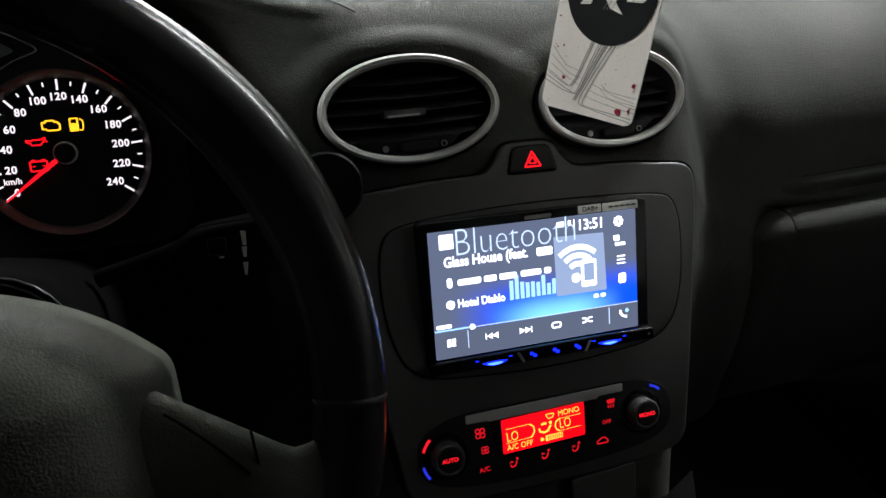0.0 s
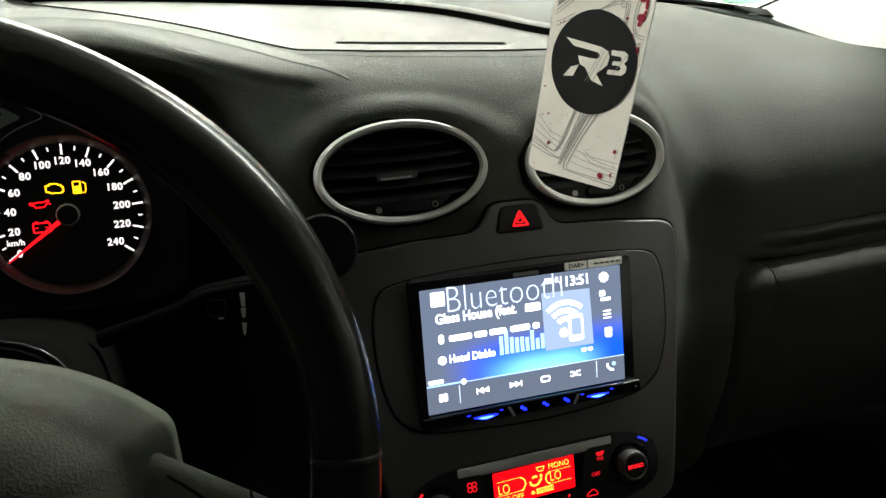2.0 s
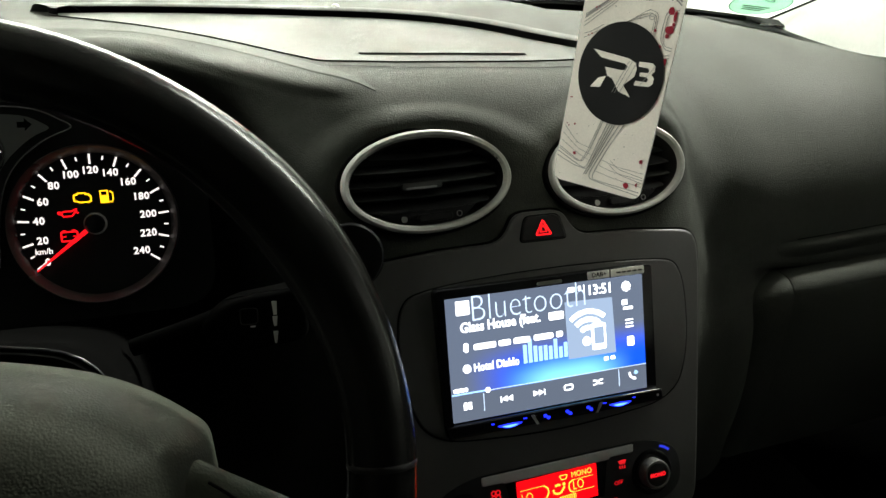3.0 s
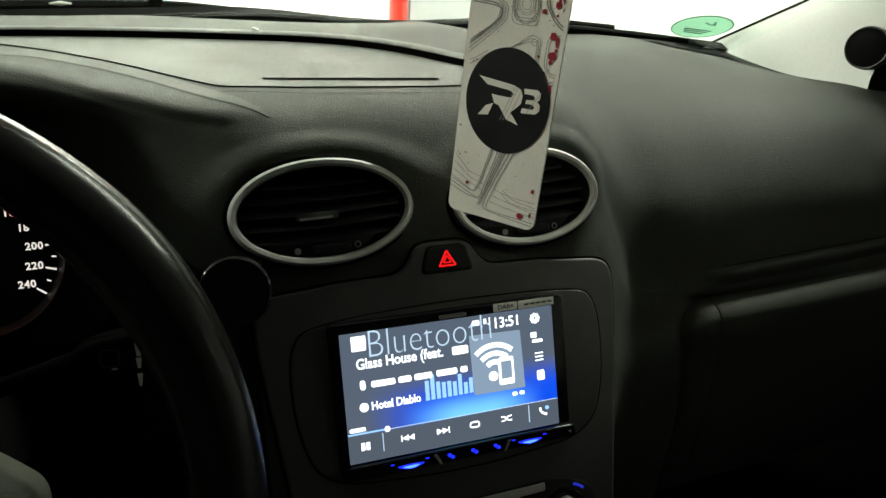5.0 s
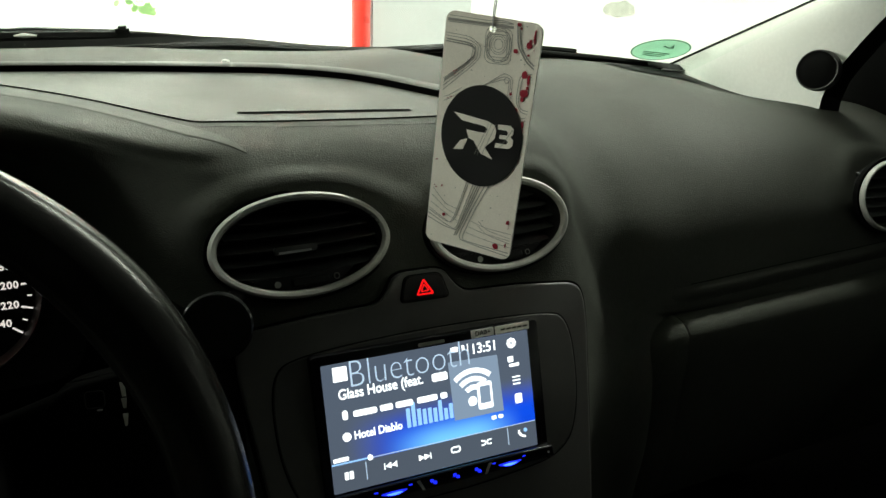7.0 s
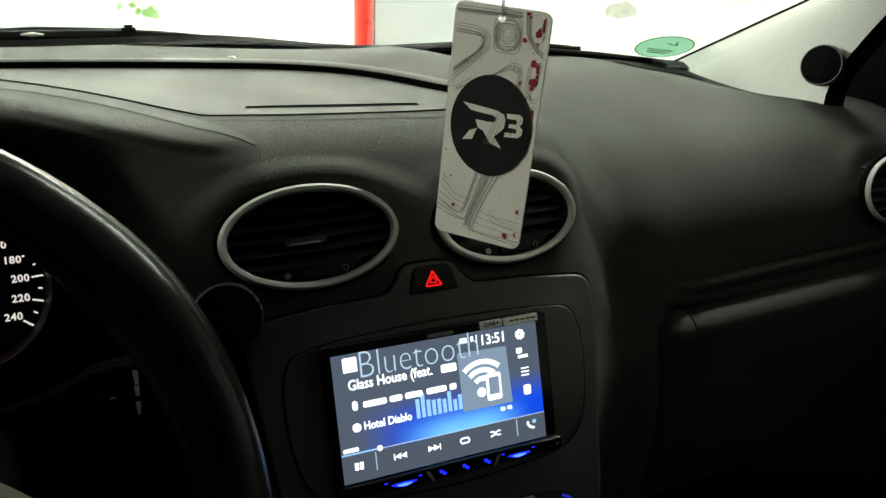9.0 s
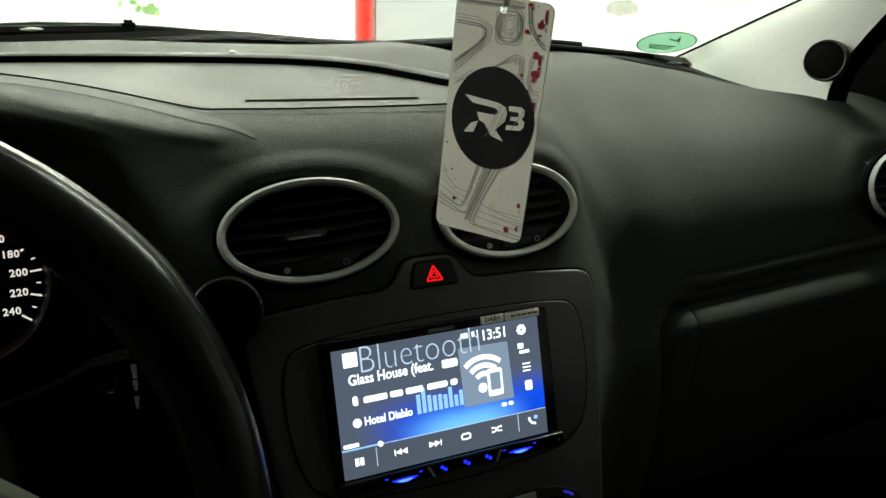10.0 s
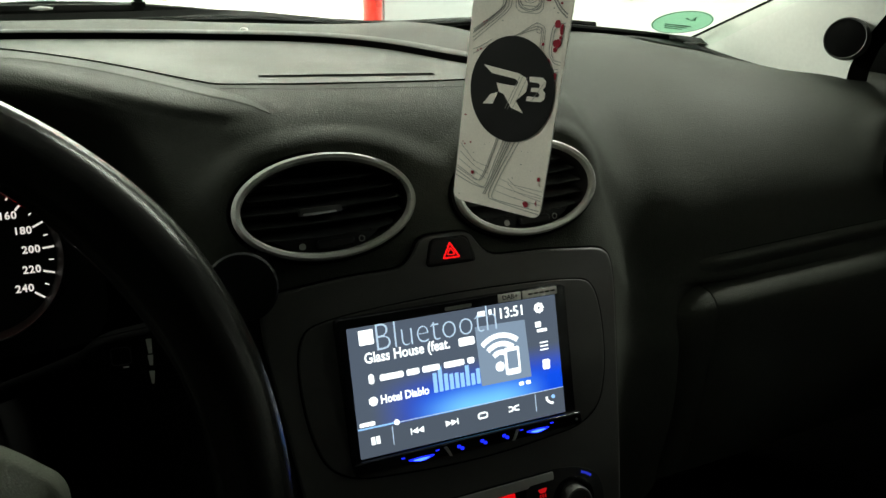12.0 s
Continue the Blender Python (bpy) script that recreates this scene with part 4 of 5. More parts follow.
    part("fan_sign", solid_lathe([(0.0014, 0.0018), (0.0014, top)], at(m, -0.00534, -0.11703), 12), LCDAMBER, lcd)

    for x, y, word in ((-0.0765, -0.1150, "AUTO"), (0.0758, -0.1120, "MONO")):
        k = at(m, x, y)
        part("dial_well", solid_lathe([(0.0172, 0.0), (0.0172, 0.0014), (0.0164, 0.0017), (0.0125, 0.0012), (0.0125, 0.0)], k, 44), GLOSS, unit)
        knob = part("knob", solid_lathe([(0.0112, 0.001), (0.0110, 0.0085), (0.0105, 0.0098), (0.0096, 0.0100), (0.0088, 0.0090), (0.0088, 0.0090)], k, 60), DULLRIM, unit, "round grey rotary knob")
        part("cap", solid_lathe([(0.0087, 0.006), (0.0085, 0.0094), (0.0076, 0.0097)], k, 44), BLACK, knob, "black push cap")
        lettering("cap_text", word, 0.0041, at(k, 0, 0, 0.0099), REDPRINT, knob, "CENTER", 0.0001, "red lit letters", 1.0, 0.0001)
    marks = ((-0.0740, -0.1155, 132, 160, REDPRINT, "lit red arc mark"), (-0.0740, -0.1155, 190, 218, BLUEMARK, "lit blue arc mark"), (0.0785, -0.1125, 48, 74, BLUEMARK, "lit blue arc mark"))
    for x, y, a0, a1, mat, label in marks:
        arc = [(x + 0.0200 * math.cos(radians(a0 + (a1 - a0) * i / 8)), y + 0.0200 * math.sin(radians(a0 + (a1 - a0) * i / 8))) for i in range(9)]
        part("temperature_mark", strip(arc, 0.0019, 0.0024, m), mat, unit, label, smooth=False)
    f = 0.0015

    def fan(x, y, r):
        for a in (45, 135, 225, 315):
            part("fan_blade", hoop(oval(r * 0.42, r * 0.42, 12, x + 0.62 * r * math.cos(radians(a)), y + 0.62 * r * math.sin(radians(a))), [(-r * 0.1, 0.001), (-r * 0.1, f), (r * 0.12, f), (r * 0.12, 0.001)], m), DIMRED, unit, "red fan key print")
    fan(-0.0510, -0.1037, 0.0038)
    fan(-0.0485, -0.1162, 0.0028)
    lettering("key_text", "A/C", 0.0050, at(m, -0.0499, -0.1300, f, 2), DIMRED, unit, "CENTER", 0.0001, "red lit letters", 1.0)
    lettering("key_text", "OFF", 0.0042, at(m, 0.0468, -0.1145, f, 1), DIMRED, unit, "CENTER", 0.0001, "red lit letters", 1.0)
    for x, y in ((-0.0279, -0.1300), (-0.0035, -0.1290), (0.0207, -0.1285)):
        for line in ([(x - 0.0030, y - 0.0005), (x - 0.0020, y - 0.0024), (x + 0.0006, y - 0.0020)], [(x + 0.0006, y - 0.0020), (x + 0.0022, y + 0.0016)], [(x - 0.0032, y + 0.0012), (x - 0.0006, y + 0.0014)]):
            part("airflow_key", strip(line, 0.0012, f, m), DIMRED, unit, "red airflow key print", smooth=False)
        part("airflow_key", solid_lathe([(0.0010, 0.001), (0.0010, f)], at(m, x + 0.0026, y + 0.0030), 10), DIMRED, unit)
    car = rounded([(0.0378, -0.1296, 0.0006), (0.0382, -0.1276, 0.0012), (0.0402, -0.1266, 0.001), (0.0420, -0.1254, 0.001), (0.0442, -0.1254, 0.001), (0.0458, -0.1270, 0.001), (0.0468, -0.1282, 0.001), (0.0466, -0.1296, 0.0006)], 3)
    part("recirculation_key", hoop(car[::-1], [(-0.0004, 0.001), (-0.0004, f), (0.0004, f), (0.0004, 0.001)], m), DIMRED, unit, "red car outline print")
    part("demist_key", plate(rounded([(0.0478, -0.0985, 0.001), (0.0552, -0.0980, 0.001), (0.0538, -0.1012, 0.001), (0.0492, -0.1014, 0.001)], 3)[::-1], 0.001, f, m), DIMRED, unit, "red demist key print")
    for k in range(3):
        part("demist_key", strip([(0.0494 + 0.002 * k, -0.1022), (0.0490 + 0.002 * k, -0.1034), (0.0496 + 0.002 * k, -0.1046)], 0.0009, f, m), DIMRED, unit, smooth=False)
    return unit


climate_control()


def lower_console():
    con = thing("lower_console", (0, -0.08, 0.60), "dark plastic lower centre console below the climate panel", "console")
    rows = []
    for i in range(15):
        x = -0.115 + 0.23 * i / 14
        e = ease(0, 1, min(i, 14 - i) / 2.0)
        rows.append([(x, -0.070 - 0.016 * e, 0.705), (x, -0.100 - 0.014 * e, 0.66), (x, -0.150 - 0.014 * e, 0.57), (x, -0.19 - 0.014 * e, 0.44), (x, -0.02, 0.44)])
    part("body", skin(rows), BLACK, con)
    flap = rounded([(0.012, -0.1535, 0.003), (0.066, -0.1500, 0.003), (0.062, -0.2150, 0.006), (0.014, -0.2150, 0.006)], 4)
    part("flap", plate(flap[::-1], -0.010, -0.0015, FACE, 0.0015, 3), FASCIA, con, "charcoal satin storage flap")


lower_console()


# ---------------------------------------------------------------- instruments
def instrument_cluster():
    m = pose(-0.2994, 0.1451, 0.9122, 90 - 24.3)
    cl = thing("instrument_cluster", m, "black instrument cluster with a lit speedometer and warning lamps", "instrument cluster")
    m = m @ Matrix.Scale(1.047, 4)
    face = rounded([(0.075, 0.070, 0.05), (0.075, -0.066, 0.03), (-0.215, -0.066, 0.03), (-0.215, 0.082, 0.05), (-0.07, 0.088, 0.06)], 6)
    part("face", plate(face[::-1], -0.012, -0.003, m), DIALFACE, cl)
    dial = part("speedometer", solid_lathe([(0.0505, -0.003), (0.0505, -0.0012), (0.0490, -0.0010)], at(m, 0, -0.001), 72), DIALFACE, cl, "black speedometer dial")
    c = at(m, 0.0, -0.001)
    part("dial_ring", lathe([(0.0484, -0.0009), (0.0528, 0.0062), (0.0533, 0.0066), (0.0538, 0.0060), (0.0542, -0.002)], c, 96), DIALBEZEL, dial, "glossy dark dial rim")

    def way(v):
        return radians(215.4 - 252.4 * v / 240)
    for v in range(0, 241, 10):
        a, big = way(v), v % 20 == 0
        r0, r1, w = (0.0408, 0.0478, 0.0013) if big else (0.0438, 0.0466, 0.0010)
        part("tick", strip([(r0 * math.cos(a), r0 * math.sin(a)), (r1 * math.cos(a), r1 * math.sin(a))], w, -0.0006, c), DIALWHITE, dial, smooth=False)
        if big:
            r = 0.0345 if v not in (0,) else 0.0390
            word = str(v)
            for k, digit in enumerate(word):
                lettering("digit", digit, 0.0068, at(c, r * math.cos(a) - 0.0004 + 0.0037 * (k - (len(word) - 1) / 2), r * math.sin(a) * 1.05 + 0.0003, -0.0007), DIALWHITE, dial, "CENTER", 0.0001, "", 0.98, 0.00020)
    lettering("unit_text", "km/h", 0.0054, at(c, -0.0338, -0.0160, -0.0007), DIALWHITE, dial, "CENTER", 0.0001, "", 1.0, 0.0001)
    a = way(-1)
    u, s = Vector((math.cos(a), math.sin(a))), Vector((-math.sin(a), math.cos(a)))
    p = [u * 0.006 + s * 0.0015, u * 0.0480 + s * 0.0004, u * 0.0480 - s * 0.0004, u * 0.006 - s * 0.0015]
    part("needle", plate([(q.x, q.y) for q in p][::-1], 0.0015, 0.0028, c), REDLIT, dial, "lit red needle")
    part("hub", solid_lathe([(0.0066, -0.001), (0.0066, 0.0038), (0.0058, 0.0048), (0.0025, 0.0050)], c, 36), GLOSS, dial, "glossy black needle hub")

    # silver ring puts in the highlight round the needle hub
    part("hub_highlight", lathe([(0.0064, 0.0040), (0.0073, 0.0034), (0.0075, 0.0016), (0.0064, 0.0016)], c, 36), SILVER, dial, "grey ring for the highlight round the hub")

    def outline(name, pts, mat, label, w=0.0005):
        part(name, hoop(pts, [(-w, -0.001), (-w, -0.0005), (w, -0.0005), (w, -0.001)], c), mat, dial, label)
    k = 0.00105
    eng = [(-5, -2), (-5, 2), (-3, 2), (-3, 3), (2, 3), (2, 2), (4, 2), (4, 1), (5, 1), (5, -2.5), (4, -2.5), (4, -3), (-2, -3), (-3.4, -2)]
    outline("engine_lamp", rounded([(-0.0065 + x * k, 0.0183 + y * k, 0.0003) for x, y in eng], 2)[::-1], AMBER, "lit amber engine lamp")
    part("fuel_lamp", plate(rounded([(0.0072 + x * k, 0.0180 + y * k, 0.0004) for x, y in ((-2.6, -4.2), (2.6, -4.2), (2.6, 4.2), (-2.6, 4.2))], 2), -0.001, -0.0005, c), AMBER, dial, "lit amber fuel lamp")
    part("fuel_window", plate(rrect(0.0034, 0.0026, 0.0004, 0.0072, 0.0202), -0.001, -0.0003, c), DIALFACE, dial)
    part("fuel_hose", strip([(0.0102, 0.0145), (0.0119, 0.0140), (0.0127, 0.0160), (0.0127, 0.0200), (0.0109, 0.0216)], 0.0009, -0.0005, c), AMBER, dial, smooth=False)
    oil = [(-5.5, 1.2), (-3, 0.6), (-2.2, 1.2), (2.6, 1.2), (5.2, 2.4), (5.2, 1.2), (2.4, -2), (-2.6, -2), (-3.4, -0.6), (-5.5, 0)]
    outline("oil_lamp", rounded([(-0.0167 + x * k, 0.0085 + y * k, 0.0002) for x, y in oil], 2)[::-1], REDLIT, "lit red oil lamp", 0.00045)
    part("oil_drop", solid_lathe([(0.0006, -0.001), (0.0006, -0.0005)], at(c, -0.0105, 0.0083), 12), REDLIT, dial)
    outline("battery_lamp", rrect(0.0100, 0.0062, 0.0005, -0.0172, -0.0072)[::-1], REDLIT, "lit red battery lamp")
    for x in (-0.0202, -0.0142):
        part("battery_pole", plate(rrect(0.0020, 0.0014, 0.0002, x, -0.0035), -0.001, -0.0005, c), REDLIT, dial)
        part("battery_sign", plate(rrect(0.0018, 0.0006, 0.0002, x, -0.0072), -0.001, -0.0005, c), REDLIT, dial)

    # small display panel between the dials with the turn arrow
    q = at(m, 0.005, 0.003)
    panel = rounded([(-0.150, 0.072, 0.01), (-0.040, 0.0800, 0.03), (-0.0105, 0.0625, 0.006), (-0.034, 0.0540, 0.02), (-0.0560, 0.0330, 0.02), (-0.0640, 0.000, 0.03), (-0.0660, -0.040, 0.02), (-0.110, -0.045, 0.02)], 6)
    mid = part("middle_panel", plate(panel[::-1], -0.003, -0.0015, q), DIALFACE, cl, "dark grey display panel")
    inner = rounded([(-0.150, 0.068, 0.01), (-0.044, 0.0745, 0.03), (-0.0250, 0.0625, 0.004), (-0.040, 0.0565, 0.02), (-0.0620, 0.0350, 0.02), (-0.0700, 0.000, 0.03), (-0.0720, -0.036, 0.02), (-0.108, -0.040, 0.02)], 6)
    part("panel_film", plate(inner[::-1], -0.0016, -0.0012, q), DIALGREY, mid, "grey display film")
    part("panel_rim", hoop(panel[::-1], [(-0.0005, -0.002), (-0.0005, -0.0005), (0.0005, -0.0005), (0.0005, -0.002)], q), CHROME, mid, "thin pale panel rim")
    ar = [(0.0045, 0), (0, 0.0042), (0, 0.0020), (-0.0045, 0.0020), (-0.0045, -0.0020), (0, -0.0020), (0, -0.0042)]
    part("turn_arrow", plate([(-0.0410 + x, 0.0655 + y) for x, y in ar][::-1], -0.002, -0.0010, q), GAP, mid, "unlit black turn arrow")
    g = at(q, -0.0720, 0.0485)
    gauge = part("fuel_gauge", solid_lathe([(0.0165, -0.003), (0.0165, -0.0008), (0.0160, -0.0006)], g, 48), DIALFACE, cl, "small black fuel gauge")
    part("gauge_ring", lathe([(0.0162, -0.001), (0.0164, 0.0012), (0.0176, 0.0012), (0.0180, -0.002)], g, 48), CHROME, gauge, "silver gauge ring")
    for a in (30, 0, -30):
        part("tick", strip([(0.0120 * math.cos(radians(a)), 0.0120 * math.sin(radians(a))), (0.0155 * math.cos(radians(a)), 0.0155 * math.sin(radians(a)))], 0.0014, -0.0003, g), DIALWHITE, gauge, smooth=False)
    t = at(m, -0.147, 0.0)
    tach = part("tachometer", solid_lathe([(0.0505, -0.003), (0.0505, -0.0012), (0.0490, -0.0010)], t, 72), DIALFACE, cl, "black rev counter dial")
    for v in range(0, 15):
        a = radians(217 - 255 * v / 14)
        part("tick", strip([(0.0420 * math.cos(a), 0.0420 * math.sin(a)), (0.0492 * math.cos(a), 0.0492 * math.sin(a))], 0.0012, -0.0006, t), DIALWHITE, tach, smooth=False)


instrument_cluster()


# ---------------------------------------------------------------- steering wheel and stalk
WHEEL = pose(-0.3455, -0.1204, 0.9102, 90 - 30)


def steering_wheel():
    m = WHEEL
    wheel = thing("steering_wheel", m, "black leather steering wheel with a grained airbag cover", "steering wheel")
    R, r = 0.1881, 0.0165
    rows = []
    n = 128
    for i in range(n):
        a = 2 * math.pi * i / n
        deg = math.degrees(a) % 360
        grip = sum(math.exp(-((deg - c + 180) % 360 - 180) ** 2 / 200) for c in (32, 148))
        rr = r * (1 + 0.10 * grip)
        row = []
        for k in range(20):
            b = 2 * math.pi * k / 20
            row.append(m @ Vector(((R + rr * 1.02 * math.cos(b)) * math.cos(a), (R + rr * 1.02 * math.cos(b)) * math.sin(a), rr * 0.96 * math.sin(b))))
        rows.append(row)
    rim = part("rim", closed_skin(rows), LEATHER, wheel, "black leather rim")
    for a in (-4.5, 184.5):
        c = m @ pose(R * math.cos(radians(a)), R * math.sin(radians(a)), 0, 90, 0, a)
        part("seam_clip", lathe([(r * 1.005, -0.0016), (r * 1.022, -0.0006), (r * 1.024, 0.0), (r * 1.022, 0.0006), (r * 1.005, 0.0016)], c, 28), BLACK, rim, "thin seam ridge on the rim")

    # domed airbag cover
    out = rounded([(0.0, 0.061, 0.10), (0.058, 0.0470, 0.04), (0.088, 0.0320, 0.03), (0.1120, 0.0115, 0.007), (0.117, -0.048, 0.03), (0.070, -0.078, 0.04), (0.0, -0.086, 0.1), (-0.070, -0.078, 0.04), (-0.112, -0.048, 0.03), (-0.1105, 0.0115, 0.012), (-0.088, 0.0320, 0.03), (-0.058, 0.0470, 0.04)], 8)
    rings = []
    for k, d in ((1.0, -0.030), (1.0, -0.012), (0.990, -0.003), (0.96, 0.0070), (0.91, 0.0170), (0.85, 0.0250), (0.77, 0.0320), (0.67, 0.0370), (0.52, 0.0400), (0.3, 0.0415), (0.1, 0.0420), (0.02, 0.0420)):
        rings.append([m @ Vector((x * k, -0.005 + (y + 0.005) * k, d - 0.004)) for x, y in out])
    part("airbag_cover", skin(rings, closed=True, caps=True), AIRBAG, wheel, "grained vinyl airbag cover")
    for s in (1, -1):
        arm = []
        for i in range(15):
            q = i / 14
            x = 0.095 + 0.083 * q
            yc = -0.014 - 0.046 * q
            hw = 0.0255 - 0.0105 * q + 0.014 * ease(0.75, 1.0, q)
            zc = 0.006 - 0.004 * q
            arm.append([m @ Vector((s * x, yc + hw * math.cos(b), zc + (0.010 + 0.002 * (1 - q)) * math.sin(b))) for b in (2 * math.pi * k / 20 for k in range(20))])
        spoke = part("spoke", skin(arm, closed=True, caps=True), AIRBAG, wheel, "black vinyl spoke")
        line = [m @ Vector((s * (0.110 + 0.030 * i / 8), -0.004 - 0.026 * i / 8 - 0.006 * (i / 8) ** 2, 0.0178 - 0.0022 * i / 8)) for i in range(9)]
        part("spoke_seam", tube(line, 0.0007, 6), GAP, spoke, "dark seam line")
        cross = [m @ Vector((s * (0.1425 + 0.0016 * i / 4), -0.018 - 0.016 * i / 4, 0.0158 - 0.0010 * abs(i - 1))) for i in range(5)]
        part("spoke_seam", tube(cross, 0.0006, 6), GAP, spoke, "dark seam line")
        low = []
        for i in range(10):
            q = i / 9
            x, y = s * (0.060 + 0.062 * q), -0.070 - 0.078 * q
            low.append([m @ Vector((x + 0.016 * math.cos(b), y + 0.006 * math.cos(b), 0.002 + 0.010 * math.sin(b))) for b in (2 * math.pi * k / 16 for k in range(16))])
        part("lower_spoke", skin(low, closed=True, caps=True), AIRBAG, wheel, "black vinyl lower spoke")
    part("hub_shaft", solid_lathe([(0.045, -0.100), (0.050, -0.03), (0.060, -0.024)], m, 32), BLACK, wheel)
    return wheel


steering_wheel()


def column_cowl():
    m = WHEEL
    cowl = thing("steering_column_cowl", m @ pose(0, 0, -0.12), "black plastic steering column cowl behind the wheel", "column cowl")
    whole = rounded([(0.0, 0.068, 0.08), (0.072, 0.052, 0.03), (0.082, -0.02, 0.03), (0.055, -0.070, 0.03), (-0.055, -0.070, 0.03), (-0.082, -0.02, 0.03), (-0.072, 0.052, 0.03)], 6)
    for name, keep, label in (("upper_shell", lambda y: y >= -0.006, "black upper cowl half"), ("lower_shell", lambda y: y < -0.006, "black lower cowl half")):
        pts = [p for p in whole if keep(p[1])]
        start = max(range(len(pts)), key=lambda i: math.dist(pts[i], pts[i - 1]))
        pts = pts[start:] + pts[:start]
        rings = []
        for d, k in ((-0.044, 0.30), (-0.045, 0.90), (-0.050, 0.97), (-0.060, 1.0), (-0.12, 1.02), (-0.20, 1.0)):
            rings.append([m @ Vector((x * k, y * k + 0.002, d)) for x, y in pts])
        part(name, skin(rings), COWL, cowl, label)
    part("cowl_seam", hoop([(x * 0.97, y * 0.97 + 0.002) for x, y in whole][::-1], [(-0.004, -0.12), (-0.004, -0.058), (-0.003, -0.058), (-0.003, -0.12)], m), GAP, cowl, "dark joint between the cowl halves")
    # glossy rod added for the glint along the cowl's front edge
    upper = [p for p in whole if p[1] > 0.030]
    upper.sort()
    part("cowl_glint", tube([m @ Vector((x * 0.94, y * 0.94 + 0.002, -0.047)) for x, y in upper], 0.0011, 8), GLOSS, cowl, "thin glossy rod added to catch a glint")
    stalk = thing("wiper_stalk", m @ pose(0.08, 0.0, -0.08), "black wiper stalk with pale interval marks", "stalk")
    k = pose(-0.1980, -0.0215, 0.9200, 90 - 12, 0, -6) @ Matrix.Scale(0.94, 4)
    path = [(-0.272, -0.002, 0.898), (-0.245, -0.004, 0.906), (-0.221, -0.010, 0.914)]
    # arm and head take the near-black cowl colour to hold the wheel's shade
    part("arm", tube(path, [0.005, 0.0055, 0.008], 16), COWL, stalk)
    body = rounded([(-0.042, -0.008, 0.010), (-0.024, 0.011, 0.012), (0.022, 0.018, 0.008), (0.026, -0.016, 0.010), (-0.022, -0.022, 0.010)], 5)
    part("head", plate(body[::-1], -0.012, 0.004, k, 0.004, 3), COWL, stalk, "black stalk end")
    # paler strip puts in the light on the stalk's top edge
    part("edge_glint", strip([(-0.024, 0.0130), (0.0, 0.0165), (0.020, 0.0180)], 0.0007, 0.0033, k), SLAT, stalk, "thin grey line for the lit edge", smooth=False)
    for i, h in enumerate((0.0085, 0.0060, 0.0075)):
        part("interval_mark", plate(rounded([(0.0035, 0.0105 - 0.0095 * i, 0), (0.0065, 0.0105 - 0.0095 * i, 0), (0.0062 - 0.0004 * i, 0.0105 - 0.0095 * i - h, 0), (0.0042, 0.0105 - 0.0095 * i - h, 0)], 1)[::-1], 0.003, 0.0045, k), LABEL, stalk, "pale interval mark", smooth=False)
    part("washer_icon", hoop(rrect(0.010, 0.010, 0.002, -0.010, 0.002), [(-0.0003, 0.003), (-0.0003, 0.0043), (0.0003, 0.0043), (0.0003, 0.003)], k), SLAT, stalk)
    part("icon_bar", plate(rrect(0.003, 0.0008, 0.0002, -0.008, -0.0045), 0.003, 0.0044, k), LABEL, stalk)


column_cowl()


def phone_mount():
    m = VENTS[0] @ pose(-0.0650, -0.0440, 0.012, 8, -12, 0)
    mount = thing("phone_mount", m, "round black magnetic phone holder clipped to the air vent", "phone holder")
    part("disc", solid_lathe([(0.0205, -0.010), (0.0215, -0.008), (0.0215, 0.0), (0.0205, 0.0016), (0.0190, 0.0018)], m, 48), RUBBER, mount, "black rubber faced disc")
    part("rim", lathe([(0.0213, -0.003), (0.0222, -0.002), (0.0222, 0.0), (0.0210, 0.0014)], m, 48), GLOSS, mount, "thin glossy black rim")
    part("clip", tube([m @ Vector((0, 0, -0.009)), m @ Vector((0.004, 0.008, -0.016)), VENTS[0] @ Vector((-0.042, -0.022, -0.004))], 0.005, 12), BLACK, mount)


phone_mount()


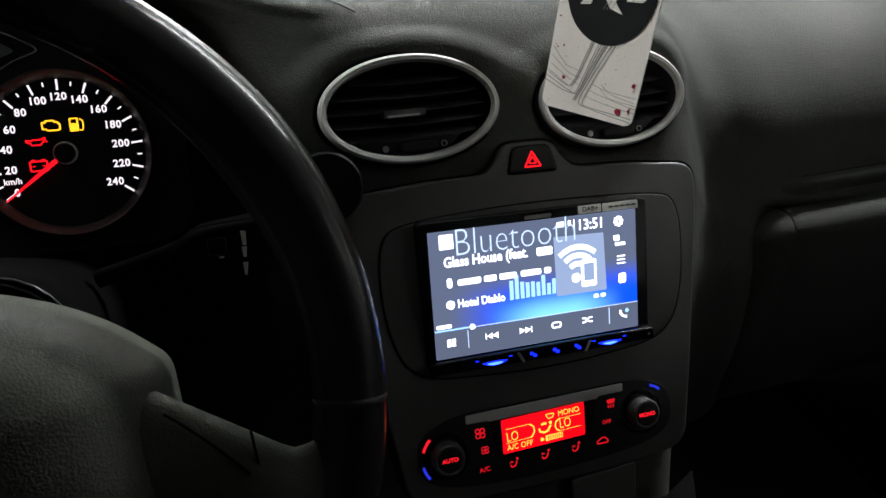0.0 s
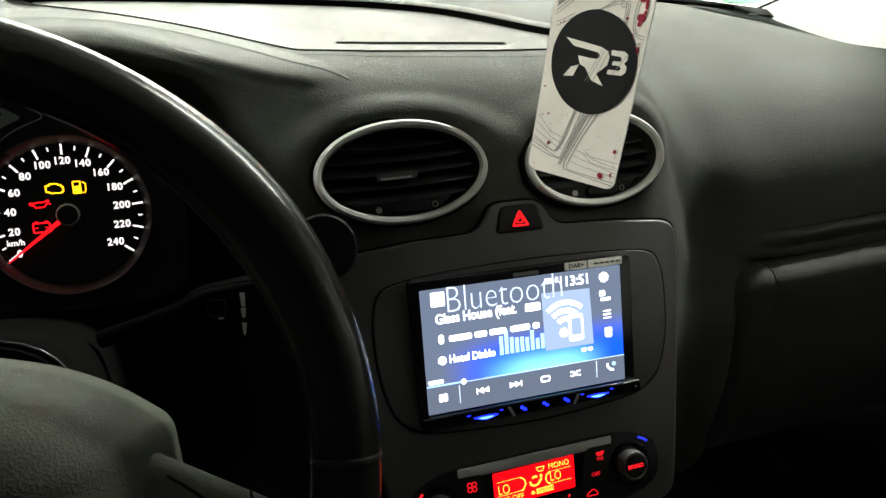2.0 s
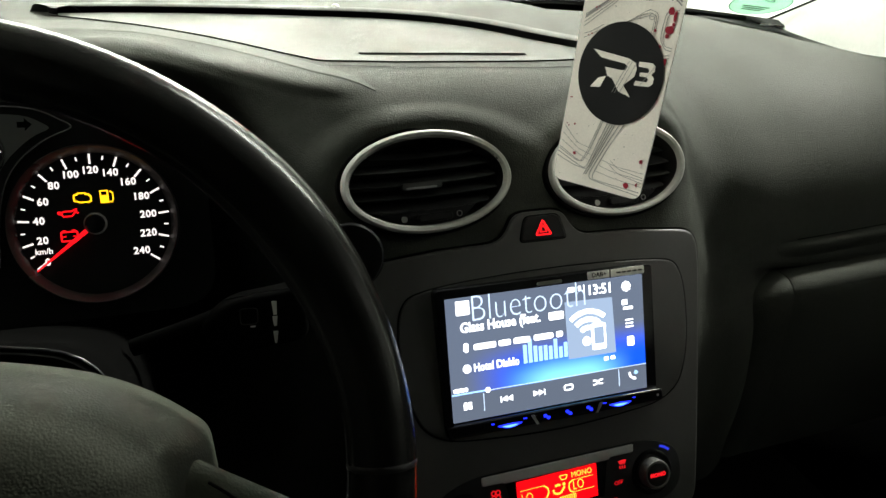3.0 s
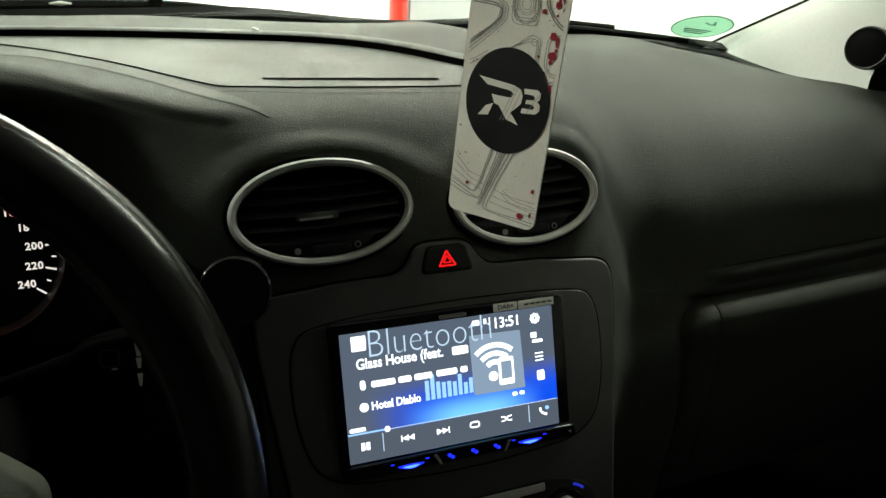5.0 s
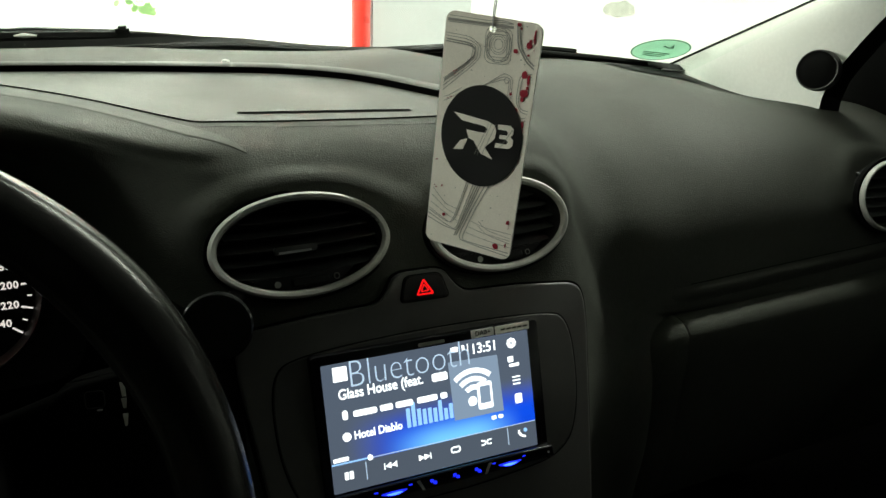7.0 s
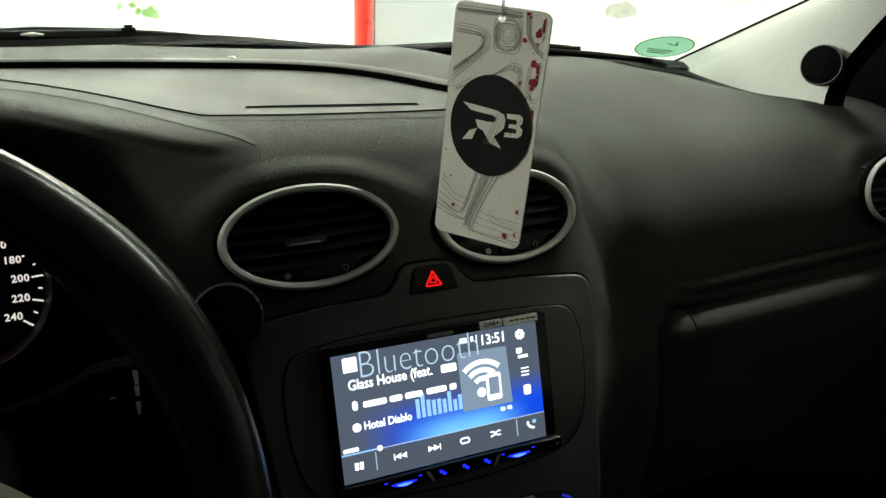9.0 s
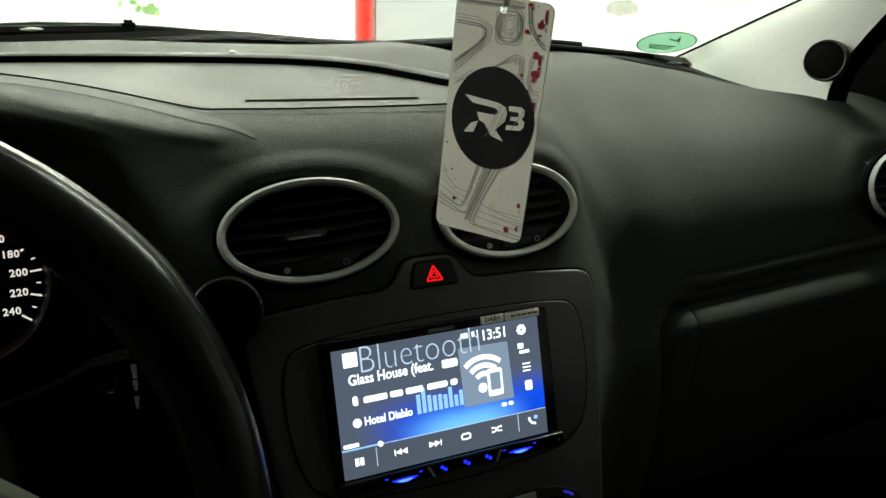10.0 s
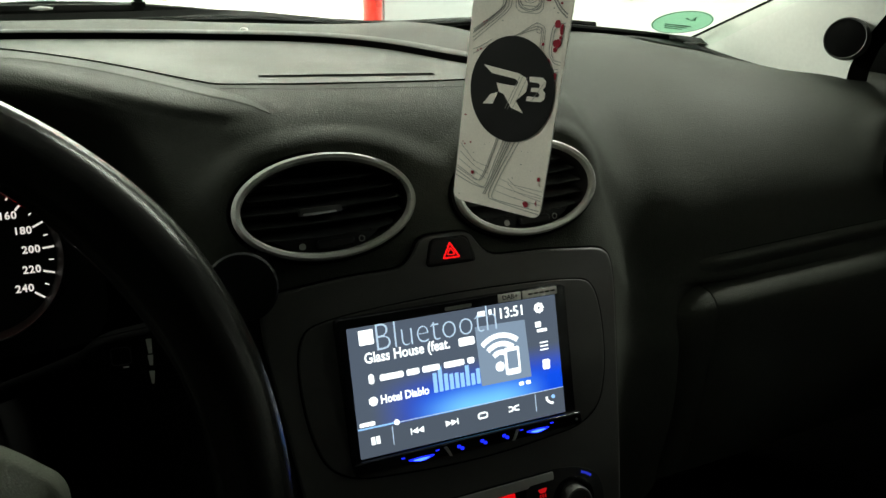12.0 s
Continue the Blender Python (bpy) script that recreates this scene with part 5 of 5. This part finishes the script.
# ---------------------------------------------------------------- hanging tag
def hanging_tag():
    m = pose(0.0157, -0.0089, 1.0510, 90, 0, -46)
    c = m @ pose(-0.0010, -0.0071, 0, 0, 0, -2.9)
    tag = thing("hanging_tag", at(c, 0, 0.066), "off-white printed tag with black round badge, hanging on cord", "hanging tag")
    hole_at = m @ pose(0.0020, 0.0576, 0)
    centre = c.inverted() @ hole_at @ Vector((0, 0, 0))
    rim = []
    corners = rrect(0.0565, 0.1415, 0.0052, n=6)
    for a, b in zip(corners, corners[1:] + corners[:1]):
        n = max(1, int(math.dist(a, b) / 0.004))
        rim += [(a[0] + (b[0] - a[0]) * k / n, a[1] + (b[1] - a[1]) * k / n) for k in range(n)]
    punched = []
    for x, y in rim:
        w = math.atan2(y - centre.y, x - centre.x)
        punched.append((centre.x + 0.0021 * math.cos(w), centre.y + 0.0023 * math.sin(w)))
    rings = [[c @ Vector((x, y, h)) for x, y in ring] for ring, h in ((punched, -0.0007), (rim, -0.0007), (rim, 0.0007), (punched, 0.0007), (punched, -0.0007))]
    card = part("card", skin(rings, closed=True), CARD, tag, "off-white printed card", smooth=False)
    part("edge", hoop(corners, [(-0.0002, -0.0007), (-0.0002, 0.0005), (0.00025, 0.0005), (0.00025, -0.0007)], c), LINEINK, card, "dark cut edge of the card")
    d, mm = 0.0009, 0.001

    def line(pts, w=0.35):
        part("print_line", strip([(x * mm, y * mm) for x, y in pts], 1.15 * w * mm, d, m), LINEINK, card, smooth=False)

    def run(pts, w=0.35):
        """A line that bends softly at its inner corners."""
        out = [pts[0]]
        for a, b, e in zip(pts, pts[1:], pts[2:]):
            for k in range(6):
                t = k / 5
                p0 = tuple(b[i] + (a[i] - b[i]) * 0.3 for i in (0, 1))
                p1 = tuple(b[i] + (e[i] - b[i]) * 0.3 for i in (0, 1))
                out.append(tuple(p0[i] * (1 - t) ** 2 + 2 * b[i] * t * (1 - t) + p1[i] * t * t for i in (0, 1)))
        line([*out, pts[-1]], w)
    for k in range(4):
        o = 1.6 * k
        run([(-25.4, 53.0 - o), (-10.5 - 0.3 * o, 52.0 - o), (-3.8 - o, 47.3), (-4.6 - o, 39.7), (-25.8, 20.5 + 1.4 * o)], 0.3)
    for k in range(3):
        line([*rrect(15.5 - 2.6 * k, 19.5 - 3.6 * k, 4.0 - 0.8 * k, 6.0, 48.6), (6.0 + (15.5 - 2.6 * k) / 2, 48.6 + (19.5 - 3.6 * k) / 2 - 4.0 + 0.8 * k)], 0.3)
    for r in (5.0, 4.0, 2.6):
        line([*oval(r, r * 1.1, 24, 6.0, 49.5), (6.0 + r, 49.5)], 0.25)
    for k in range(3):
        run([(-3.0 - 1.6 * k, 24.0), (10.8, 34.5 - 1.8 * k), (16.2 - k, 32.3 - k), (15.8 - k, 20.0)], 0.3)
    line([*oval(1.5, 1.6, 16, 12.6, 30.4), (14.1, 30.4)], 0.3)
    for k in range(2):
        run([(16.0 + 1.5 * k, 61.8), (17.4 + 1.5 * k, 49.7), (22.9 + k, 41.8 + k), (27.6, 38.2 + 1.8 * k)], 0.7)
        run([(27.0, 35.5 - 1.6 * k), (20.0 + 1.4 * k, 34.0 - k), (19.0 + 1.4 * k, 19.0), (22.5, 13.5 + 1.6 * k), (26.4, 13.0 + 1.6 * k)], 0.35)
        run([(25.8, 11.0 - 1.8 * k), (21.5 + 1.4 * k, 9.5 - k), (20.0 + 1.4 * k, 4.0), (21.0 + k, 0.0)], 0.35)
        run([(-25.0, 16.5 - 2.5 * k), (-22.0, 17.5 - 2.0 * k), (-14.0, 23.0 - 2.0 * k)], 0.3)
    for k in range(3):
        run([(-24.0, 62.5 - 1.7 * k), (0.0, 61.5 - 1.5 * k), (8.0, 62.5 - k), (14.0, 61.0)], 0.3)
    for k in range(2):
        run([(-2.8 + 1.8 * k, -33.5), (-8.5 + 1.2 * k, -52.0), (-12.6 + 1.6 * k, -66.0), (-20.0, -63.0 - 2.0 * k), (-32.4, -57.0 - 3.0 * k)], 0.45)
        run([(4.5 + 2.4 * k, -33.5), (-3.5 + 2.0 * k, -52.0), (-11.0 + 2.4 * k, -71.5), (0.0, -73.5 + k), (22.8, -76.4 + 2.2 * k)], 0.45)
    for k in range(3):
        run([(-29.4 - 0.3 * k, -40.0 - 5.0 * k), (-20.0 + k, -50.0 - 3.6 * k), (-10.5, -52.0 - 4.0 * k)], 0.28)
        run([(-3.0 - 1.4 * k, -58.0 - 4.0 * k), (6.0, -60.5 - 4.0 * k), (23.6, -61.5 - 4.4 * k)], 0.28)
    # shaded bars, rings and specks of the drawing
    for k in range(2):
        run([(-24.8, 49.5 - 1.2 * k), (-11.5, 48.6 - 1.2 * k), (-7.2, 45.6), (-8.0, 41.0), (-25.4, 25.6 + k)], 0.6)
        run([(-6.0 - 1.1 * k, -33.5), (-12.5 - 1.1 * k, -56.0), (-16.0 - k, -62.5), (-31.0, -54.0 - 1.5 * k)], 0.4)
        run([(0.6 + 1.3 * k, -33.5), (-6.6 + 1.2 * k, -53.0), (-13.2 + 1.2 * k, -69.6)], 0.5)
        run([(2.0, -57.0 - 3.0 * k), (8.0, -62.0 - 3.0 * k), (23.4, -64.4 - 3.4 * k)], 0.28)
        line([*oval(7.6 - 0.9 * k, 9.4 - 1.0 * k, 28, 6.0, 49.0), (13.6 - 0.9 * k, 49.0)], 0.35)
    for k in range(3):
        line([(24.6 - 2.9 * math.cos(a) * (1 + 0.28 * k), 3.2 + 3.6 * math.sin(a) * (1 + 0.28 * k)) for a in (radians(-80 + 16 * i) for i in range(11))], 0.35)
    line([(-24.8, 60.4), (14.0, 59.2)], 1.3)
    speck = random.Random(21)
    for i in range(46):
        x, y, w = speck.uniform(-25, 25), speck.choice((speck.uniform(24, 62), speck.uniform(-74, -36))), speck.uniform(0.15, 0.42)
        x -= 0.05 * (30 - y)
        line([(x - w, y), (x + w, y + speck.uniform(-0.3, 0.3))], 1.2 * w)
    # dark red spots, mostly down one edge
    rng = random.Random(5)
    spots = [(26.9, 55.3, 1.3, 4.2), (23.8, 50.6, 2.0, 2.2), (24.3, 52.6, 0.9, 1.6), (17.3, 61.1, 1.6, 1.2), (18.6, 59.2, 0.7, 0.8), (27.2, 48.5, 0.9, 1.3), (16.3, 46.8, 1.6, 1.5), (23.8, 45.4, 0.8, 0.8), (22.6, 34.6, 2.0, 2.4), (25.4, 32.0, 1.4, 3.2), (23.4, 24.4, 2.8, 2.6), (25.0, 27.6, 1.0, 1.2), (22.6, 21.0, 1.2, 1.6), (15.6, 23.2, 0.8, 1.0), (19.4, 14.4, 1.2, 1.4), (24.0, 6.7, 1.4, 2.4), (24.6, 2.5, 1.2, 1.6), (24.6, -2.1, 0.8, 1.4), (24.4, -13.0, 2.0, 4.0), (21.2, -54.3, 1.6, 1.7), (23.6, -57.6, 0.5, 1.2), (14.2, -71.2, 2.0, 2.2), (22.0, -69.6, 2.3, 2.6), (-21.0, -57.1, 1.2, 1.3), (-23.3, -38.4, 0.6, 0.7), (-27.0, -39.9, 0.5, 0.6), (-28.2, -38.6, 0.4, 0.4), (-27.6, -22.1, 0.9, 0.5), (-19.7, 31.9, 0.5, 0.6), (-18.0, 32.6, 0.5, 0.4), (-19.0, 30.6, 0.4, 0.4), (-20.4, 17.0, 0.6, 0.6), (-22.4, 16.0, 0.5, 0.5)]
    for x, y, a, b in spots:
        pts = []
        for i in range(14):
            w = 1 + 0.30 * (rng.random() - 0.5)
            edge = 27.4 - 0.0495 * (61.5 - y)
            pts.append((mm * min(edge, x + 0.85 * a * w * math.cos(i * 0.4488)), mm * (y + 0.85 * b * w * math.sin(i * 0.4488))))
        part("red_spot", plate(pts, 0.0005, 0.0010, m), BLOOD, card, "dark red printed spot", smooth=False)
    badge = part("badge", solid_lathe([(0.0252, 0.0006), (0.0252, 0.0011)], m @ pose(-0.0002, -0.0042, 0, 0, 0, 0) @ Matrix.Diagonal((1, 1.20, 1, 1)), 72), INK, card, "black round badge")
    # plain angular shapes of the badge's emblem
    shapes = [
        [(-17.8, 8.5), (3.4, 5.9), (7.7, 4.0), (9.1, 0.9), (8.4, -4.0), (4.5, -8.0), (2.6, -9.7), (7.7, -16.3), (0.4, -14.0), (-4.5, -6.9), (-7.7, -5.7), (-9.5, -0.9), (-1.5, -1.4), (2.5, -1.2), (3.7, 1.2), (1.5, 2.7), (-12.5, 4.2)],
        [(-17.1, -13.9), (-12.8, -7.9), (-8.3, -6.1), (-11.0, -13.2)],
        [(9.7, 4.9), (17.3, 5.2), (19.5, 3.5), (19.4, 0.4), (17.9, -1.5), (19.8, -3.2), (19.5, -6.5), (17.5, -8.5), (8.8, -9.0), (9.3, -6.2), (15.6, -6.1), (16.6, -4.5), (15.3, -3.2), (11.1, -3.3), (11.4, -1.1), (15.8, -0.8), (16.3, 0.9), (15.3, 2.0), (10.0, 2.1)]]
    for pts in shapes:
        part("emblem", plate([(x * mm, y * mm) for x, y in pts][::-1], 0.0010, 0.0014, m), CARD, badge, "off-white emblem shape", smooth=False)
    for x in (1.2, 2.9, 5.6):
        part("emblem_scratch", strip([(x * mm + 0.0030, 0.0045), (x * mm - 0.0045, -0.0150)], 0.00028, 0.0016, m), LINEINK, badge, "thin grey scratch", smooth=False)
    part("emblem_scratch", strip([(0.0190, 0.0030), (0.0120, -0.0086)], 0.00028, 0.0016, m), LINEINK, badge, smooth=False)
    hole = hole_at @ Vector((0, 0, 0))
    up = Vector((0.02, -0.028, 1.345))
    for s, top in ((-1, up), (1, up + Vector((0.016, 0.0, 0.0)))):
        out = 0.0014 * s                      # one strand before the card, one behind it
        near = m.to_3x3() @ Vector((0.0, 0.0, -out))
        part("cord", tube([hole + near * 0.3, hole + near + Vector((0, 0, 0.004)), hole + near + Vector((0, 0, 0.010)), hole.lerp(top, 0.5), top], 0.00042, 6), CORD, tag, "thin doubled cord")


hanging_tag()


def rear_view_mirror():
    mir = thing("rear_view_mirror", (0.02, -0.02, 1.36), "black rear view mirror on the windscreen, holding a tag cord", "mirror")
    m = pose(0.02, -0.02, 1.365, 90 + 6, 0, 18)
    part("shell", plate(rrect(0.24, 0.065, 0.025), -0.030, 0.004, m, 0.004, 3), BLACK, mir)
    part("glass", plate(rrect(0.228, 0.054, 0.022), 0.003, 0.0048, m), MIRROR, mir, "mirror glass")
    part("stem", tube([(0.02, 0.005, 1.37), (0.02, 0.03, 1.39), (0.02, 0.02, 1.425)], 0.009, 12), BLACK, mir)


rear_view_mirror()


# ---------------------------------------------------------------- windscreen, pillar, body shell
def base_y(x):
    return 0.585 - 0.30 * x * x


def base_z(x):
    return 1.002 - 0.076 * x * x - 0.010 * ease(-0.08, 0.12, x) * (1 - ease(0.14, 0.29, x))


def windscreen():
    ws = thing("windscreen", (0, 0.57, 1.0), "clear curved windscreen with a black rubber edge", "windscreen", kind="structure")
    rows = []
    for i in range(25):
        x = -0.62 + 1.24 * i / 24
        row = []
        for j in range(9):
            s = j / 8
            k = 1 - 0.13 * s
            row.append((x * k, base_y(x) * (1 - s) + (-0.22 - 0.06 * (x / 0.62) ** 2) * s, base_z(x) * (1 - s) + 1.43 * s - 0.02 * abs(x / 0.62) ** 3 * s))
        rows.append(row)
    pane = part("pane", skin(rows), GLASS, ws, "clear glass pane")
    pane.visible_shadow = False
    part("base_seal", tube([(x, base_y(x) + 0.002, base_z(x) + 0.002) for x in np.linspace(-0.60, 0.535, 25)], 0.0045, 8), RUBBER, ws, "black rubber seal")
    return rows


screen_rows = windscreen()


def shade_sticker():
    a, b, c = (Vector(screen_rows[22][k]) for k in (0, 1, 0))
    u = (Vector(screen_rows[23][0]) - Vector(screen_rows[21][0])).normalized()
    v = (b - a).normalized()
    n = u.cross(v).normalized()
    if n.y > 0:
        n = -n
    o = Vector((0.546, 0.4900, 1.0060)) + n * 0.002
    m = Matrix(((u.x, v.x, n.x, o.x), (u.y, v.y, n.y, o.y), (u.z, v.z, n.z, o.z), (0, 0, 0, 1)))
    st = thing("windscreen_sticker", m, "round green emission sticker on the windscreen corner", "sticker")
    part("film", solid_lathe([(0.040, -0.0003), (0.040, 0.0003)], m, 56), GREEN, st)
    part("rim", hoop(oval(0.0385, 0.0385, 56), [(-0.0006, 0.0003), (-0.0006, 0.0007), (0.0006, 0.0007), (0.0006, 0.0003)], m), DARKGREEN, st)
    for k in range(3):
        part("number_bar", plate(rrect(0.040 - 0.006 * k, 0.0022, 0.0006, 0, -0.010 - 0.006 * k), 0.0003, 0.0008, m), DARKGREEN, st, "plain bar of sticker print")
    part("print", strip([(-0.004, 0.016), (0.008, 0.010), (0.006, 0.024), (0.012, 0.010)], 0.0035, 0.0008, m), DARKGREEN, st, "dark sticker print", smooth=False)


shade_sticker()


def cowl_and_wiper():
    cowl = thing("scuttle_panel", (0, 0.65, 0.97), "dark plastic scuttle panel outside below the windscreen", "scuttle panel")
    rows = [[(x, base_y(x) + 0.010, base_z(x) - 0.002), (x, base_y(x) + 0.030, base_z(x) + 0.004 + 0.006 * ease(0.1, -0.15, x) + 0.010 * ease(-0.15, -0.45, x)), (x, base_y(x) + 0.13, base_z(x) - 0.02), (x, base_y(x) + 0.13, base_z(x) - 0.06)] for x in np.linspace(-0.66, 0.66, 30)]
    part("panel", skin(rows), RUBBER, cowl)
    wiper = thing("wiper", (-0.2, 0.63, 1.0), "black windscreen wiper parked at the foot of the glass", "wiper")
    xs = np.linspace(-0.46, 0.118, 24)
    blade = [(x, 0.622 - 0.05 * x * x, 1.009 - 0.0225 * ease(-0.19, 0.13, x) - 0.004 * ease(-0.3, -0.46, x)) for x in xs]
    part("blade", tube(blade, [0.0085 - 0.0045 * ease(0.35, 1.0, i / 23) for i in range(24)], 8), RUBBER, wiper, "black wiper blade")
    arm = [(-0.46, 0.660, 0.990), (-0.40, 0.648, 1.004), (-0.27, 0.634, 1.013), (-0.17, 0.626, 1.013)]
    part("arm", tube(arm, [0.010, 0.009, 0.007, 0.005], 8), BLACK, wiper, "black wiper arm")
    part("joint", block(-0.176, -0.160, 0.612, 0.632, 1.000, 1.0225, 0.003), BLACK, wiper)
    # white plaster colour stands in for the glint on the nozzle
    part("nozzle", tube([(-0.285, 0.612, 1.0125), (-0.273, 0.611, 1.0130), (-0.261, 0.612, 1.0125)], [0.0012, 0.0028, 0.0012], 8), WALL, wiper, "washer nozzle, whitened for its glint")
    second = thing("wiper", (0.34, 0.57, 0.99), "black passenger wiper parked at the foot of the glass", "wiper")
    line = [(x, base_y(x) + 0.020, base_z(x) + 0.006) for x in np.linspace(0.285, 0.44, 10)]
    part("blade", tube(line, 0.0045, 8), RUBBER, second, "black wiper blade")
    part("joint", block(0.315, 0.350, 0.560, 0.578, 0.985, 1.0030, 0.003), BLACK, second)
    part("joint", block(0.322, 0.330, 0.562, 0.576, 0.985, 1.0060, 0.002), BLACK, second)


cowl_and_wiper()


def pillar_trim(side):
    p = thing("pillar_trim", (0.6 * side, 0.3, 0.98), "pale grey windscreen pillar trim" + (" with a round tweeter" if side > 0 else ""), "pillar trim", kind="structure")
    rows = []
    for i in range(22):
        s = -0.06 + 1.06 * i / 21
        front = Vector((0.602 - 0.012 * s, 0.545 - 0.80 * s, 0.966 + 0.405 * s))
        k = max(0.0, s - 0.12)
        back = Vector((0.612 - 0.01 * s, 0.256 - 0.23 * k - 0.33 * k * k, 0.940 + 0.48 * s))
        row = []
        for j in range(12):
            t = j / 11
            q = front.lerp(back, t)
            q.x -= 0.010 * math.sin(math.pi * t) ** 0.8
            row.append((side * q.x, q.y, q.z))
        rows.append(row)
    part("panel", skin(rows), PILLAR, p)
    part("door_seal", skin([[r[-1], (r[-1][0] + side * 0.02, r[-1][1] - 0.012, r[-1][2])] for r in rows]), GAP, p, "black edge toward the door")
    part("glass_seal", tube([Vector(r[0]) + Vector((0.0, 0.0006, 0.0008)) for r in rows], 0.0018, 8), RUBBER, p, "black rubber glass seal")
    return rows


pillar_trim(1)
pillar_trim(-1)


def tweeter():
    m = pose(0.590, 0.252, 1.0205, 90, 0, -66) @ pose(0, 0, 0.006, -10, 0, 0) @ Matrix.Scale(0.90, 4)
    tw = thing("tweeter", m, "round black tweeter with a dark ring on the pillar trim", "speaker")
    part("ring", lathe([(0.0225, -0.012), (0.0268, -0.012), (0.0264, 0.002), (0.0254, 0.0052), (0.0241, 0.0048), (0.0235, 0.002)], m, 48), DULLRIM, tw, "dark satin ring")
    part("grille", solid_lathe([(0.0240, -0.010), (0.0240, 0.0036), (0.019, 0.0058), (0.010, 0.0070), (0.001, 0.0074)], m, 48), MESHGRILL, tw, "black mesh grille")


tweeter()


def shell():
    roof = part("roof_lining", block(-0.66, 0.66, -2.1, -0.20, 1.425, 1.47), HEADLINER)
    tagged(roof, "grey cloth roof lining of the car", "roof lining", kind="structure")
    floor = part("car_floor", block(-0.74, 0.74, -2.1, 0.45, 0.22, 0.26), CARPET)
    tagged(floor, "dark carpet on the car's floor", "car floor", kind="structure")
    for s, name in ((1, "passenger_door"), (-1, "driver_door")):
        door = thing(name, (0.74 * s, -0.4, 0.26), "black plastic car door trim, closed", "car door", kind="structure")
        a, b = sorted((0.70 * s, 0.78 * s))
        part("panel", block(a, b, -1.0, 0.52, 0.24, 0.93 if s > 0 else 0.985, 0.012), BLACK, door)
        part("mirror_corner", skin([[(0.700 * s, 0.50, 0.925), (0.690 * s, 0.02, 0.925)], [(0.690 * s, 0.46, 1.02), (0.676 * s, 0.00, 1.06)], [(0.670 * s, 0.30, 1.12), (0.655 * s, -0.04, 1.16)]]), GAP, door, "matt black mirror corner panel")
        part("window_frame", tube([(0.690 * s, 0.20, 0.93), (0.66 * s, 0.02, 1.13), (0.615 * s, -0.24, 1.37), (0.60 * s, -0.5, 1.42), (0.60 * s, -1.0, 1.42)], 0.022, 10), RUBBER, door)
        part("rear_post", block(min(0.60 * s, 0.76 * s), max(0.60 * s, 0.76 * s), -1.12, -1.0, 0.24, 1.45, 0.01), BLACK, door)
        part("rear_side", block(a, b, -2.1, -1.12, 0.24, 0.95, 0.01), BLACK, door)
        # unseen dark panel added to keep garage light out of the cabin
        part("rear_light_block", block(min(0.62 * s, 0.66 * s), max(0.62 * s, 0.66 * s), -2.1, -1.12, 0.95, 1.43), GLOSS, door, "dark rear side panel out of view, added to block light")
    # rear end, out of view, carried up to the roof to shut out light
    back = part("rear_end_block", block(-0.74, 0.74, -2.12, -2.08, 0.24, 1.45), CARPET)
    tagged(back, "dark cabin rear end out of view, added to block light", "rear wall", kind="structure")
    fire = part("bulkhead", block(-0.72, 0.72, 0.50, 0.54, 0.24, 0.93), BLACK)
    tagged(fire, "black bulkhead behind the dashboard", "bulkhead", kind="structure")


shell()


def ivy():
    rng = random.Random(11)
    plant = thing("ivy_sprig", (-0.17, 2.99, 0.90), "small green ivy sprig growing on the white wall", "plant")
    stem = [(-0.25, 2.985, 0.90), (-0.19, 2.98, 0.82), (-0.09, 2.985, 0.80), (-0.01, 2.985, 0.76)]
    part("stem", tube(stem, 0.003, 6), LEAF, plant)
    for i in range(16):
        k = i / 15 * 2.99
        a, b = Vector(stem[int(k)]), Vector(stem[int(k) + 1])
        c = a.lerp(b, k % 1) + Vector((rng.uniform(-0.03, 0.03), -0.015, rng.uniform(-0.03, 0.03)))
        m = Matrix.Translation(c) @ pose(0, 0, 0, 90 + rng.uniform(-25, 25), rng.uniform(-30, 30), rng.uniform(0, 60))
        w = rng.uniform(0.7, 1.5)
        pts = [(0, -0.020), (0.014, -0.014), (0.018, 0.002), (0.006, 0.006), (0, 0.024), (-0.006, 0.006), (-0.018, 0.002), (-0.014, -0.014)]
        part("leaf", plate([(x * w, y * w) for x, y in pts], -0.0005, 0.0005, m), LEAF, plant, smooth=False)


ivy()
